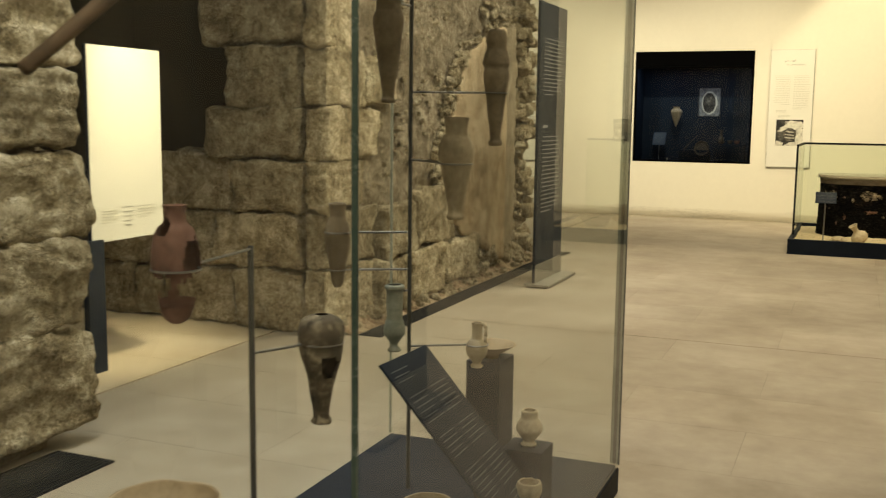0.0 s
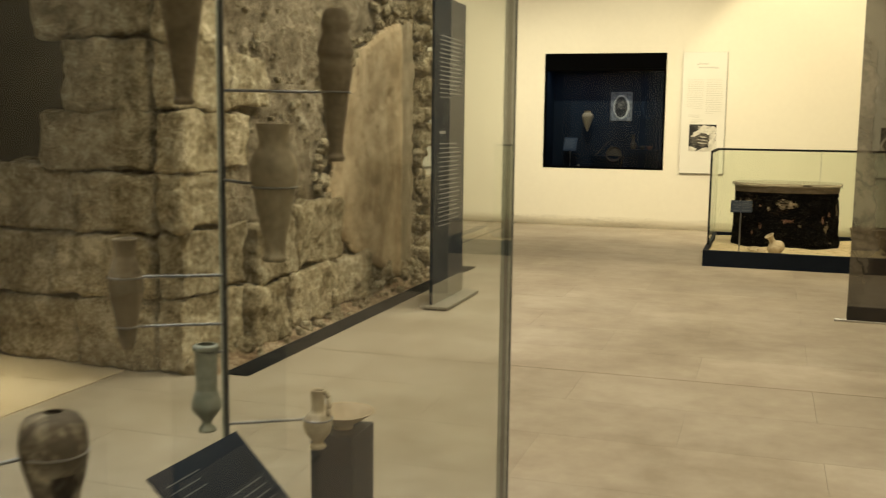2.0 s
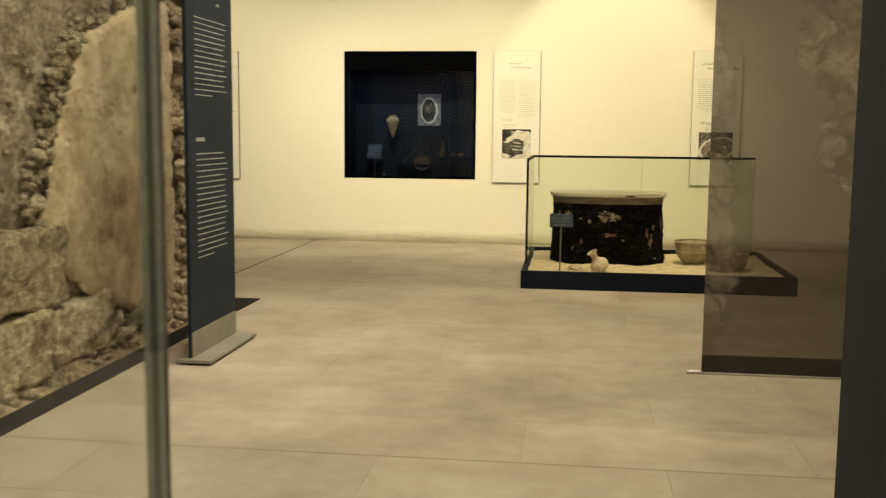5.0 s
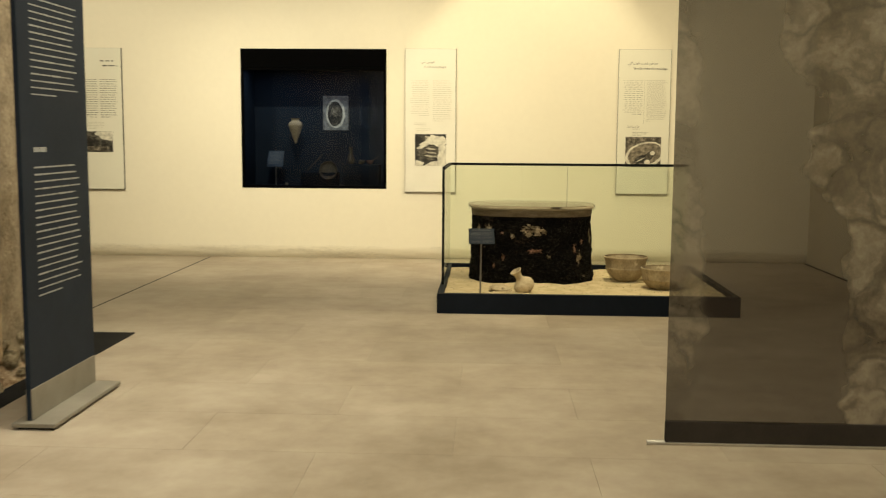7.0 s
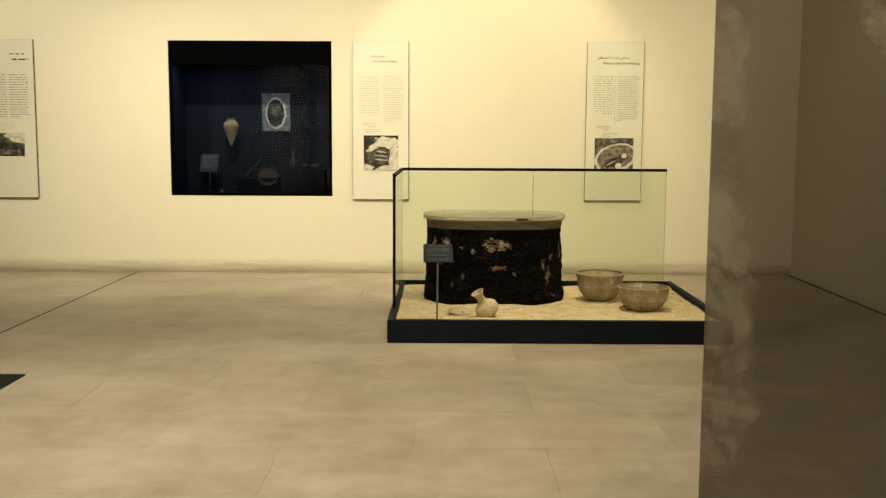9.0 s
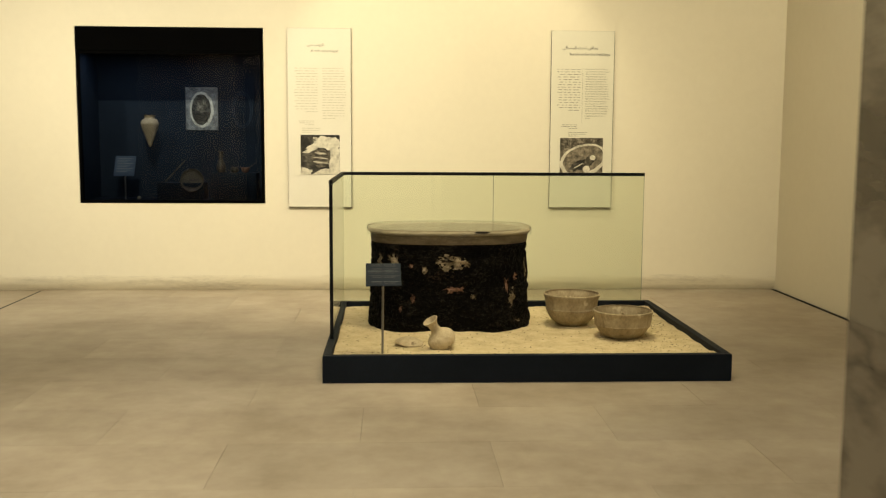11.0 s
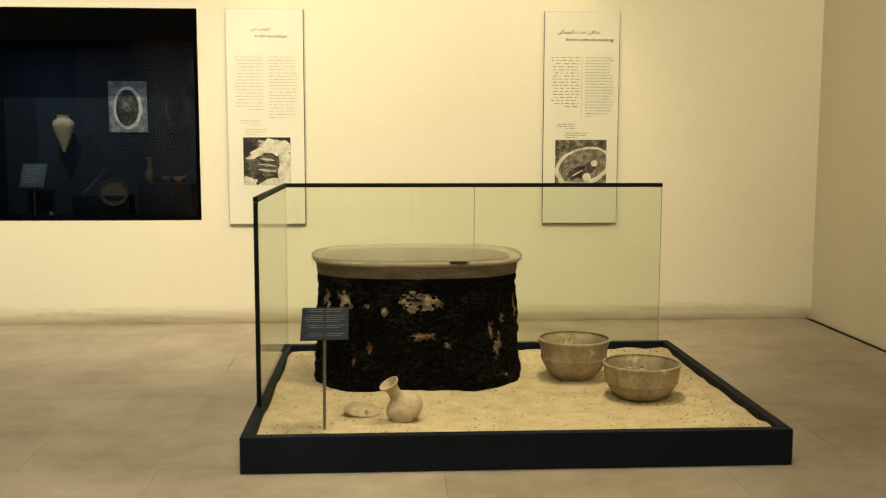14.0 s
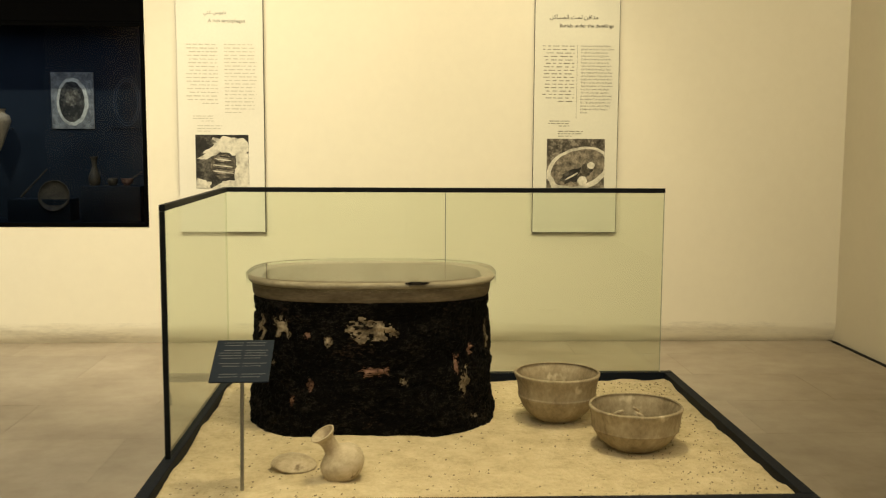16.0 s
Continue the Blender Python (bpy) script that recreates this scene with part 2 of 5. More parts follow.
def stone_skin(name, dark, mid, light, vary=0.2, depth=0.045):
    """Shelly, weathered stone: stains, coarse grain, fine grain and irregular holes."""
    m, nt, b = nodes_of(name)
    vec = nt.nodes.new("ShaderNodeNewGeometry").outputs["Position"]
    stain = noise_tex(nt, vec, 5.0, 4.0, 0.6)
    coarse = noise_tex(nt, vec, 26.0, 6.0, 0.72)
    fine = noise_tex(nt, vec, 85.0, 4.0, 0.7)
    tone = math_node(nt, "ADD", math_node(nt, "MULTIPLY", stain, 0.34), math_node(nt, "ADD", math_node(nt, "MULTIPLY", coarse, 0.38), math_node(nt, "MULTIPLY", fine, 0.28)))
    col = ramp(nt, tone, [(0.39, dark), (0.49, mid), (0.585, light)])
    hole = ramp(nt, noise_tex(nt, vec, 48.0, 3.0, 0.6), [(0.34, (0, 0, 0)), (0.40, (1, 1, 1))])
    hsv = nt.nodes.new("ShaderNodeHueSaturation")
    info = nt.nodes.new("ShaderNodeObjectInfo").outputs["Random"]
    link(nt, math_node(nt, "ADD", math_node(nt, "MULTIPLY", info, 2 * vary), 1 - vary), hsv.inputs["Value"])
    hsv.inputs["Saturation"].default_value = 1.06
    link(nt, col, hsv.inputs["Color"])
    link(nt, hsv.outputs[0], b.inputs["Base Color"])
    b.inputs["Roughness"].default_value = 0.93
    b.inputs["Specular IOR Level"].default_value = 0.1
    height = math_node(nt, "ADD", math_node(nt, "MULTIPLY", coarse, 0.9), math_node(nt, "ADD", math_node(nt, "MULTIPLY", fine, 0.3), math_node(nt, "MULTIPLY", hole, 0.6)))
    bn = nt.nodes.new("ShaderNodeBump")
    bn.inputs["Strength"].default_value = 1.0
    bn.inputs["Distance"].default_value = depth
    link(nt, height, bn.inputs["Height"])
    link(nt, bn.outputs[0], b.inputs["Normal"])
    return m


limestone = stone_skin("weathered_limestone", (0.135, 0.104, 0.060), (0.385, 0.312, 0.20), (0.72, 0.63, 0.46))
mortar = stone_skin("rubble_mortar", (0.11, 0.085, 0.055), (0.26, 0.21, 0.145), (0.50, 0.43, 0.32), 0.0, 0.04)
earth_mat = stone_skin("reddish_earth_foot", (0.12, 0.075, 0.045), (0.33, 0.235, 0.15), (0.60, 0.49, 0.35), 0.0, 0.04)
old_plaster = surface("old_tan_plaster", (0.24, 0.175, 0.105), (0.40, 0.305, 0.19), (0.54, 0.43, 0.29), 0.92, 4.5, 30, 0.9, 0.02, pits=0.3, spec=0.1)
# greyer copy of the plaster; the shade past the crease is in its colour
shaded_plaster = surface("shaded_worn_plaster", (0.17, 0.135, 0.09), (0.27, 0.22, 0.15), (0.38, 0.315, 0.22), 0.93, 6, 40, 0.9, 0.02, pits=0.4, spec=0.1)
inner_clay = surface("pale_inner_clay", (0.27, 0.225, 0.15), (0.36, 0.305, 0.21), (0.44, 0.38, 0.27), 0.85, 5, 35, 0.4, 0.006)
dark_wall = surface("dark_passage_brown", (0.035, 0.028, 0.02), (0.05, 0.04, 0.028), (0.07, 0.055, 0.04), 0.9, 1.2, 20, 0.2, 0.005)
passage_floor = surface("passage_floor", (0.36, 0.29, 0.19), (0.44, 0.36, 0.25), (0.50, 0.42, 0.3), 0.7, 2, 25, 0.08, 0.003)
grille_mat = surface("black_grille_metal", (0.012, 0.012, 0.012), (0.02, 0.02, 0.02), (0.03, 0.03, 0.03), 0.7, 3, 60, 0.0, 0.002, spec=0.1)
slate_metal = surface("slate_blue_metal", (0.010, 0.015, 0.024), (0.013, 0.019, 0.030), (0.017, 0.024, 0.037), 0.62, 2.5, 80, 0.0, 0.001, spec=0.14)
tray_metal = surface("dark_navy_tray", (0.0045, 0.0068, 0.0115), (0.006, 0.009, 0.015), (0.008, 0.0115, 0.019), 0.62, 2.5, 80, 0.0, 0.001, spec=0.1)
black_metal = surface("black_metal", (0.004, 0.005, 0.006), (0.006, 0.007, 0.008), (0.009, 0.010, 0.012), 0.55, 3, 90, 0.0, 0.001, spec=0.1)
niche_paint = surface("niche_blue_grey", (0.010, 0.0145, 0.022), (0.0125, 0.0185, 0.028), (0.015, 0.0225, 0.033), 0.75, 1.5, 40, 0.0, 0.002, spec=0.1)
header_black = surface("dead_black_header", (0.0008, 0.0008, 0.0009), (0.001, 0.001, 0.0011), (0.0013, 0.0013, 0.0014), 0.8, 3, 90, 0.0, 0.001, spec=0.02)
base_metal = surface("brushed_base_metal", (0.20, 0.185, 0.15), (0.25, 0.23, 0.19), (0.3, 0.28, 0.23), 0.5, 3, 120, 0.08, 0.001, metal=0.3)
steel = surface("mount_steel", (0.22, 0.21, 0.19), (0.28, 0.27, 0.25), (0.34, 0.33, 0.3), 0.38, 5, 120, 0.05, 0.001, metal=0.9)
post_metal = surface("dark_post_metal", (0.08, 0.08, 0.075), (0.11, 0.11, 0.10), (0.14, 0.14, 0.13), 0.45, 5, 120, 0.05, 0.001, metal=0.6)
sand_mat = surface("pale_sand", (0.50, 0.405, 0.235), (0.62, 0.515, 0.315), (0.70, 0.595, 0.385), 0.95, 9, 42, 1.0, 0.035, pits=0.25, spec=0.1)
grit_mat = surface("dark_grit", (0.12, 0.09, 0.05), (0.2, 0.15, 0.09), (0.3, 0.23, 0.14), 0.9, 20, 100, 0.3, 0.004)
bitumen = crusted("bitumen_coat")
scar_tan = surface("bare_tan_clay", (0.02, 0.016, 0.011), (0.16, 0.125, 0.08), (0.40, 0.33, 0.225), 0.85, 16, 50, 0.8, 0.02)
scar_pink = surface("bare_pink_clay", (0.05, 0.028, 0.018), (0.17, 0.09, 0.06), (0.29, 0.18, 0.125), 0.85, 12, 50, 0.8, 0.02)
rim_clay = surface("pale_rim_clay", (0.22, 0.185, 0.125), (0.32, 0.275, 0.19), (0.43, 0.375, 0.27), 0.8, 6, 40, 0.35, 0.006, stretch=(1, 1, 3))
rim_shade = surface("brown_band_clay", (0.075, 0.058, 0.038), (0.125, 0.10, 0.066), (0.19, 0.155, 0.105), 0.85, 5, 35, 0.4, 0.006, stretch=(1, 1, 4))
pale_clay = surface("pale_clay", (0.34, 0.27, 0.17), (0.48, 0.40, 0.26), (0.60, 0.51, 0.36), 0.82, 9, 55, 0.35, 0.006, local=True, spots=(0.62, (0.22, 0.165, 0.10), 9.0))
grey_clay = surface("grey_buff_clay", (0.21, 0.165, 0.098), (0.33, 0.267, 0.167), (0.46, 0.385, 0.255), 0.85, 8, 50, 0.45, 0.006, local=True, stretch=(1, 1, 0.7), spots=(0.64, (0.60, 0.52, 0.36), 7.0))
brown_clay = surface("brown_clay", (0.125, 0.096, 0.058), (0.19, 0.147, 0.09), (0.265, 0.21, 0.135), 0.85, 9, 60, 0.35, 0.004, local=True)
tan_clay = surface("tan_clay", (0.27, 0.205, 0.12), (0.36, 0.275, 0.165), (0.44, 0.345, 0.22), 0.85, 9, 60, 0.3, 0.004, local=True)
red_clay = surface("red_clay", (0.07, 0.038, 0.027), (0.175, 0.09, 0.064), (0.29, 0.165, 0.12), 0.8, 11, 60, 0.35, 0.005, local=True)
sooty_clay = surface("sooty_clay", (0.028, 0.022, 0.016), (0.105, 0.082, 0.052), (0.33, 0.275, 0.185), 0.85, 18, 60, 0.4, 0.006, local=True)
green_glaze = surface("worn_green_glaze", (0.20, 0.215, 0.165), (0.30, 0.31, 0.245), (0.40, 0.40, 0.32), 0.6, 14, 70, 0.35, 0.004, local=True)
bronze = surface("patinated_bronze", (0.03, 0.026, 0.02), (0.06, 0.048, 0.032), (0.1, 0.08, 0.055), 0.6, 20, 90, 0.3, 0.003, local=True)
seal_grey = surface("grey_corner_seal", (0.12, 0.12, 0.10), (0.16, 0.155, 0.125), (0.2, 0.195, 0.16), 0.4, 3, 40, 0.0, 0)
wood_brown = surface("brown_worn_clay_spout", (0.09, 0.06, 0.035), (0.14, 0.092, 0.052), (0.2, 0.135, 0.08), 0.8, 8, 50, 0.3, 0.004)
panel_print = surface("cream_panel_print", (0.66, 0.64, 0.53), (0.69, 0.67, 0.56), (0.72, 0.70, 0.58), 0.55, 1, 60, 0.0, 0, spec=0.3)
panel_white = surface("white_panel_print", (0.70, 0.67, 0.57), (0.73, 0.70, 0.60), (0.76, 0.73, 0.62), 0.6, 1, 60, 0.0, 0)
panel_edge = surface("dark_panel_edge", (0.05, 0.045, 0.035), (0.06, 0.055, 0.04), (0.08, 0.07, 0.055), 0.6, 3, 60, 0.0, 0)
ink = surface("black_ink", (0.02, 0.02, 0.018), (0.028, 0.026, 0.022), (0.035, 0.033, 0.03), 0.7, 3, 60, 0.0, 0)
# ink lightened towards the sheet, so strong light on the print is coloured in
faint_ink = surface("washed_out_ink", (0.46, 0.44, 0.34), (0.48, 0.455, 0.36), (0.5, 0.48, 0.38), 0.7, 3, 60, 0.0, 0)
grey_ink = surface("grey_ink", (0.20, 0.19, 0.15), (0.22, 0.21, 0.17), (0.25, 0.24, 0.19), 0.7, 3, 60, 0.0, 0)
pale_ink = surface("pale_lettering", (0.27, 0.275, 0.265), (0.30, 0.305, 0.295), (0.33, 0.335, 0.32), 0.7, 3, 60, 0.0, 0)
label_ink = surface("dim_label_lettering", (0.13, 0.135, 0.135), (0.15, 0.155, 0.155), (0.17, 0.175, 0.17), 0.7, 3, 60, 0.0, 0)
photo_earth = surface("photo_earth_tone", (0.04, 0.034, 0.025), (0.17, 0.146, 0.108), (0.36, 0.31, 0.235), 0.5, 20, 75, 0.0, 0)
acrylic = pane_face("clear_acrylic", (0.965, 0.975, 0.955), 1.3)
photo_dark = surface("photo_dark_tone", (0.008, 0.0075, 0.007), (0.022, 0.02, 0.017), (0.15, 0.138, 0.11), 0.5, 9, 45, 0.0, 0)
photo_mid = surface("photo_middle_tone", (0.016, 0.013, 0.01), (0.09, 0.078, 0.058), (0.36, 0.32, 0.25), 0.5, 22, 70, 0.0, 0)
photo_light = surface("photo_light_tone", (0.30, 0.28, 0.23), (0.58, 0.55, 0.45), (0.74, 0.70, 0.59), 0.5, 14, 40, 0.0, 0)
niche_photo = surface("niche_photo_tone", (0.06, 0.06, 0.06), (0.16, 0.16, 0.155), (0.30, 0.30, 0.285), 0.5, 10, 40, 0.0, 0)
label_blue = surface("blue_grey_label", (0.036, 0.052, 0.075), (0.042, 0.06, 0.086), (0.05, 0.072, 0.10), 0.6, 3, 60, 0.0, 0)
clear_glass = pane_face("clear_glass", (0.85, 0.91, 0.79), 1.6)
pane_body = clear_body("clear_pane_body")
case_glass = pane_face("case_glass", (0.955, 0.975, 0.95), 1.5)
# tint set darker than clear glass to dim washer light inside the recess
niche_dim_glass = pane_face("niche_dim_glass", (0.66, 0.72, 0.80), 1.45)
edge_glass = surface("green_glass_edge", (0.03, 0.06, 0.05), (0.05, 0.085, 0.07), (0.08, 0.12, 0.1), 0.25, 3, 40, 0.0, 0, spec=0.5)
pale_edge = surface("pale_glass_edge", (0.30, 0.31, 0.25), (0.36, 0.37, 0.30), (0.42, 0.43, 0.35), 0.25, 3, 40, 0.0, 0, spec=0.5)
cloth = gauze("printed_gauze")
hem_cloth = surface("dark_hem_cloth", (0.018, 0.015, 0.012), (0.026, 0.021, 0.016), (0.034, 0.028, 0.022), 0.9, 4, 120, 0.2, 0.002)
alu = surface("dull_aluminium", (0.34, 0.32, 0.28), (0.4, 0.38, 0.33), (0.46, 0.44, 0.38), 0.4, 4, 120, 0.05, 0.001, metal=0.8)


# ---- mesh helpers ----
def finish(bm, name, smooth=False):
    me = bpy.data.meshes.new(name)
    bmesh.ops.recalc_face_normals(bm, faces=bm.faces)
    bm.to_mesh(me)
    bm.free()
    if smooth:
        for p in me.polygons:
            p.use_smooth = True
    return me


def thing(name, label, category, at=(0, 0, 0), group="", kind=""):
    ob = new(name)
    ob.location = at
    return tagged(ob, label, category, group, kind)


def part(name, bm, material, parent=None, label="", smooth=False):
    ob = new(name, finish(bm, name, smooth))
    ob.data.materials.append(material)
    if parent is not None:
        ob.parent = parent
    if label:
        ob["label"] = label
    return ob


def structure(name, bm, material, label, category, smooth=False):
    return tagged(part(name, bm, material, None, "", smooth), label, category, "", "structure")


def box(bm, x0, x1, y0, y1, z0, z1, bevel=0.0):
    r = bmesh.ops.create_cube(bm, size=1.0, matrix=Matrix.LocRotScale(
        ((x0 + x1) / 2, (y0 + y1) / 2, (z0 + z1) / 2), None, (abs(x1 - x0), abs(y1 - y0), abs(z1 - z0))))
    if bevel:
        es = list({e for v in r["verts"] for e in v.link_edges})
        bmesh.ops.bevel(bm, geom=es, offset=bevel, segments=2, profile=0.5, affect="EDGES")
    return bm


def boxed(x0, x1, y0, y1, z0, z1, bevel=0.0):
    return box(bmesh.new(), x0, x1, y0, y1, z0, z1, bevel)


def rod(bm, a, b, r, seg=10, r2=None):
    a, b = Vector(a), Vector(b)
    d = b - a
    m = Matrix.Translation((a + b) / 2) @ d.to_track_quat("Z", "Y").to_matrix().to_4x4()
    bmesh.ops.create_cone(bm, cap_ends=True, segments=seg, radius1=r, radius2=r if r2 is None else r2, depth=d.length, matrix=m)
    return bm


def lathe(profile, seg=36, squash=1.0, wobble=0.0, seed=0.0):
    """Turned shape round z from (radius, height) pairs, slightly out of true."""
    bm = bmesh.new()
    rings = []
    for r, z in profile:
        if r < 1e-4:
            rings.append([bm.verts.new((0, 0, z))])
            continue
        ring = []
        for i in range(seg):
            a = 2 * math.pi * i / seg
            k = 1 + wobble * noise.noise((2 * math.cos(a) + seed, 2 * math.sin(a), z * 14))
            ring.append(bm.verts.new((r * k * math.cos(a), r * k * squash * math.sin(a), z)))
        rings.append(ring)
    for p, q in zip(rings, rings[1:]):
        if len(p) == 1 and len(q) == 1:
            continue
        for i in range(seg):
            j = (i + 1) % seg
            if len(p) == 1:
                bm.faces.new((p[0], q[i], q[j]))
            elif len(q) == 1:
                bm.faces.new((p[i], p[j], q[0]))
            else:
                bm.faces.new((p[i], p[j], q[j], q[i]))
    return bm


def smooth_profile(points, n=5):
    """Catmull-Rom curve through (radius, height) pairs."""
    out = []
    p = [points[0]] + list(points) + [points[-1]]
    for i in range(1, len(p) - 2):
        for k in range(n):
            t = k / n
            out.append(tuple(0.5 * (2 * p[i][c] + (p[i + 1][c] - p[i - 1][c]) * t
                                    + (2 * p[i - 1][c] - 5 * p[i][c] + 4 * p[i + 1][c] - p[i + 2][c]) * t * t
                                    + (3 * p[i][c] - p[i - 1][c] - 3 * p[i + 1][c] + p[i + 2][c]) * t ** 3) for c in (0, 1)))
    out.append(points[-1])
    return [(max(r, 0.0), z) for r, z in out]


def rock(sx, sy, sz, seed, cuts=7, round_to=0.3, rough=0.02):
    """A weathered block with rounded, uneven edges, centred on the origin."""
    bm = bmesh.new()
    bmesh.ops.create_cube(bm, size=2.0)
    bmesh.ops.subdivide_edges(bm, edges=bm.edges, cuts=cuts, use_grid_fill=True)
    h = Vector((sx / 2, sy / 2, sz / 2))
    r = round_to * min(h)
    off = Vector((seed * 3.17, seed * 1.73, seed * 2.41))
    for v in bm.verts:
        p = Vector((v.co.x * h.x, v.co.y * h.y, v.co.z * h.z))
        q = Vector([max(-(h[i] - r), min(h[i] - r, p[i])) for i in range(3)])
        d = p - q
        if d.length > 1e-6:
            d.normalize()
            p = q + d * r
        n = d if d.length > 1e-6 else p.normalized()
        k = noise.fractal(p * 4.0 + off, 1.0, 2.0, 3) + 0.55 * noise.noise(p * 13 + off) + 0.3 * noise.noise(p * 31 + off)
        p = p + n * (k * rough)
        p += Vector((noise.noise(p * 2.2 + off), noise.noise(p * 2.2 + off + Vector((9, 0, 0))), noise.noise(p * 2.2 + off + Vector((0, 9, 0))))) * rough * 0.8
        v.co = p
    return bm


def lettering(text, size, material, parent, name="lettering", at=(0, 0, 0), turn=(90, 0, 0), align="LEFT", width=0.0, leading=1.0):
    """Writing in the built-in font, as one flat mesh part."""
    cu = bpy.data.curves.new(name, "FONT")
    cu.body, cu.size, cu.align_x, cu.space_line = text, size, align, leading
    if width:
        cu.text_boxes[0].width = width
    tmp = bpy.data.objects.new(name, cu)
    scene.collection.objects.link(tmp)
    me = bpy.data.meshes.new_from_object(tmp.evaluated_get(bpy.context.evaluated_depsgraph_get()))
    bpy.data.objects.remove(tmp)
    ob = new(name, me)
    me.materials.clear()
    me.materials.append(material)
    ob.matrix_basis = pose(*at, *turn)
    ob.parent = parent
    return ob


def bars(parent, material, x0, x1, z0, z1, rows, y, seed, thick=0.5, ragged="right", name="text_block", gap=0.02):
    """Lines of unreadable writing: rows of broken bars on a panel that faces -y."""
    rnd = random.Random(seed)
    bm = bmesh.new()
    step = (z1 - z0) / rows
    for k in range(rows):
        z = z1 - (k + 0.5) * step
        end = rnd.uniform(0.0, 0.14) if k < rows - 1 else 0.5
        a, b = (x0, x1 - end * (x1 - x0)) if ragged == "right" else (x0 + end * (x1 - x0), x1)
        x = a
        while x < b:
            w = min(rnd.uniform(0.02, 0.07) * (x1 - x0) / 0.3, b - x)
            hh = step * thick * rnd.uniform(0.7, 1.0) / 2
            vs = [bm.verts.new(p) for p in ((x, y, z - hh), (x + w, y, z - hh), (x + w, y, z + hh), (x, y, z + hh))]
            bm.faces.new(vs)
            x += w + gap * (x1 - x0) / 0.3 * rnd.uniform(0.5, 1.0)
    return part(name, bm, material, parent)


def blob(cx, cz, rx, rz, y, seed=0, n=28, rough=0.12, a0=0.0):
    """A flat uneven oval in the plane of a print that faces -y."""
    bm = bmesh.new()
    vs = []
    for i in range(n):
        a = 2 * math.pi * i / n
        k = 1 + rough * noise.noise((3 * math.cos(a) + seed, 3 * math.sin(a), seed))
        dx, dz = rx * k * math.cos(a), rz * k * math.sin(a)
        vs.append(bm.verts.new((cx + dx * math.cos(a0) - dz * math.sin(a0), y, cz + dx * math.sin(a0) + dz * math.cos(a0))))
    bm.faces.new(vs)
    return bm


def pane(x0, x1, y0, y1, z0, z1, material, parent, label, facing):
    """A sheet of glass; facing is the side of its polished face."""
    ob = part("pane", boxed(x0, x1, y0, y1, z0, z1), material, parent, label)
    ob.data.materials.append(pane_body)
    for f in ob.data.polygons:
        f.material_index = 0 if f.normal.dot(Vector(facing)) > 0.9 else 1
    ob.visible_shadow = False
    return ob


# ---- the room ----
NORTH, EAST, WEST, SOUTH, TOP = 14.98, 3.6, -7.0, -2.2, 4.5
FOOT = 0.15
NX0, NX1, NZ0, NZ1, NDEEP = -2.97, -1.27, 0.82, 2.43, 0.62

b = bmesh.new()
box(b, WEST, NX0, NORTH, NORTH + 0.9, FOOT, TOP)
box(b, NX1, EAST, NORTH, NORTH + 0.9, FOOT, TOP)
box(b, NX0, NX1, NORTH, NORTH + 0.9, FOOT, NZ0)
box(b, NX0, NX1, NORTH, NORTH + 0.9, NZ1, TOP)
structure("wall_north", b, plaster, "cream painted end wall with a recessed showcase", "wall")
structure("wall_east", boxed(EAST, EAST + 0.2, SOUTH, NORTH + 0.9, 0, TOP), plaster, "cream painted side wall meeting the end wall", "wall")
structure("wall_south", boxed(WEST, EAST, SOUTH - 0.2, SOUTH, 0, TOP), plaster, "plain cream wall behind the visitor", "wall")
structure("wall_west", boxed(WEST - 0.2, WEST, SOUTH - 0.2, NORTH + 0.9, 0, TOP), plaster, "plain cream wall beyond the ruin", "wall")
structure("ceiling", boxed(WEST - 0.2, EAST + 0.2, SOUTH - 0.2, NORTH + 0.9, TOP, TOP + 0.15), ceiling_paint, "plain grey painted gallery ceiling", "ceiling")
floor = structure("floor", boxed(WEST - 0.2, EAST + 0.2, SOUTH - 0.2, NORTH + 0.9, -0.2, -0.012), floor_bed, "beige stone tile floor with fine joints", "floor")
# solid black strip stands in for the shade of a gap
structure("floor_gap_east", boxed(EAST - 0.03, EAST - 0.001, 2.0, NORTH - 0.01, -0.011, 0.004), black_metal, "narrow black strip drawn for the shadow gap at the wall foot", "trim")

# the wall foot rounds back to the floor: an added undercut that darkens its base
b = bmesh.new()
foot_rows = []
for i in range(221):
    x = WEST + (EAST - WEST) * i / 220
    line = []
    for j in range(23):
        u = j / 22
        z = FOOT * (1 - u)
        line.append(b.verts.new((x, NORTH + 0.055 * u ** 2.0 + 0.003 * noise.noise((x * 3, z * 20, 2)) * min(1, 3 * u), z)))
    line.append(b.verts.new((x, NORTH + 0.5, 0.0)))
    line.append(b.verts.new((x, NORTH + 0.5, FOOT)))
    foot_rows.append(line)
for p, q in zip(foot_rows, foot_rows[1:]):
    for j in range(25):
        k = (j + 1) % 25
        b.faces.new((p[j], q[j], q[k], p[k]))
structure("baseboard", b, skirting, "scuffed plaster foot rounded back so it greys towards the floor", "baseboard")

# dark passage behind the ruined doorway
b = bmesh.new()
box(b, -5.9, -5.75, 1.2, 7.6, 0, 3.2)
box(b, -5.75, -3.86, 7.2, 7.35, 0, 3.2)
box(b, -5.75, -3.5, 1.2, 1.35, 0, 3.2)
structure("wall_passage", b, dark_wall, "dark brown wall of the passage", "wall")
# unseen ceiling, added to close the passage from above
structure("ceiling_passage", boxed(-5.9, -3.25, 1.2, 7.35, 3.2, 3.3), dark_wall, "dark unseen ceiling closing the passage", "ceiling")

# ---- the ruined wall ----
FACE, JAMB = -2.97, 5.62
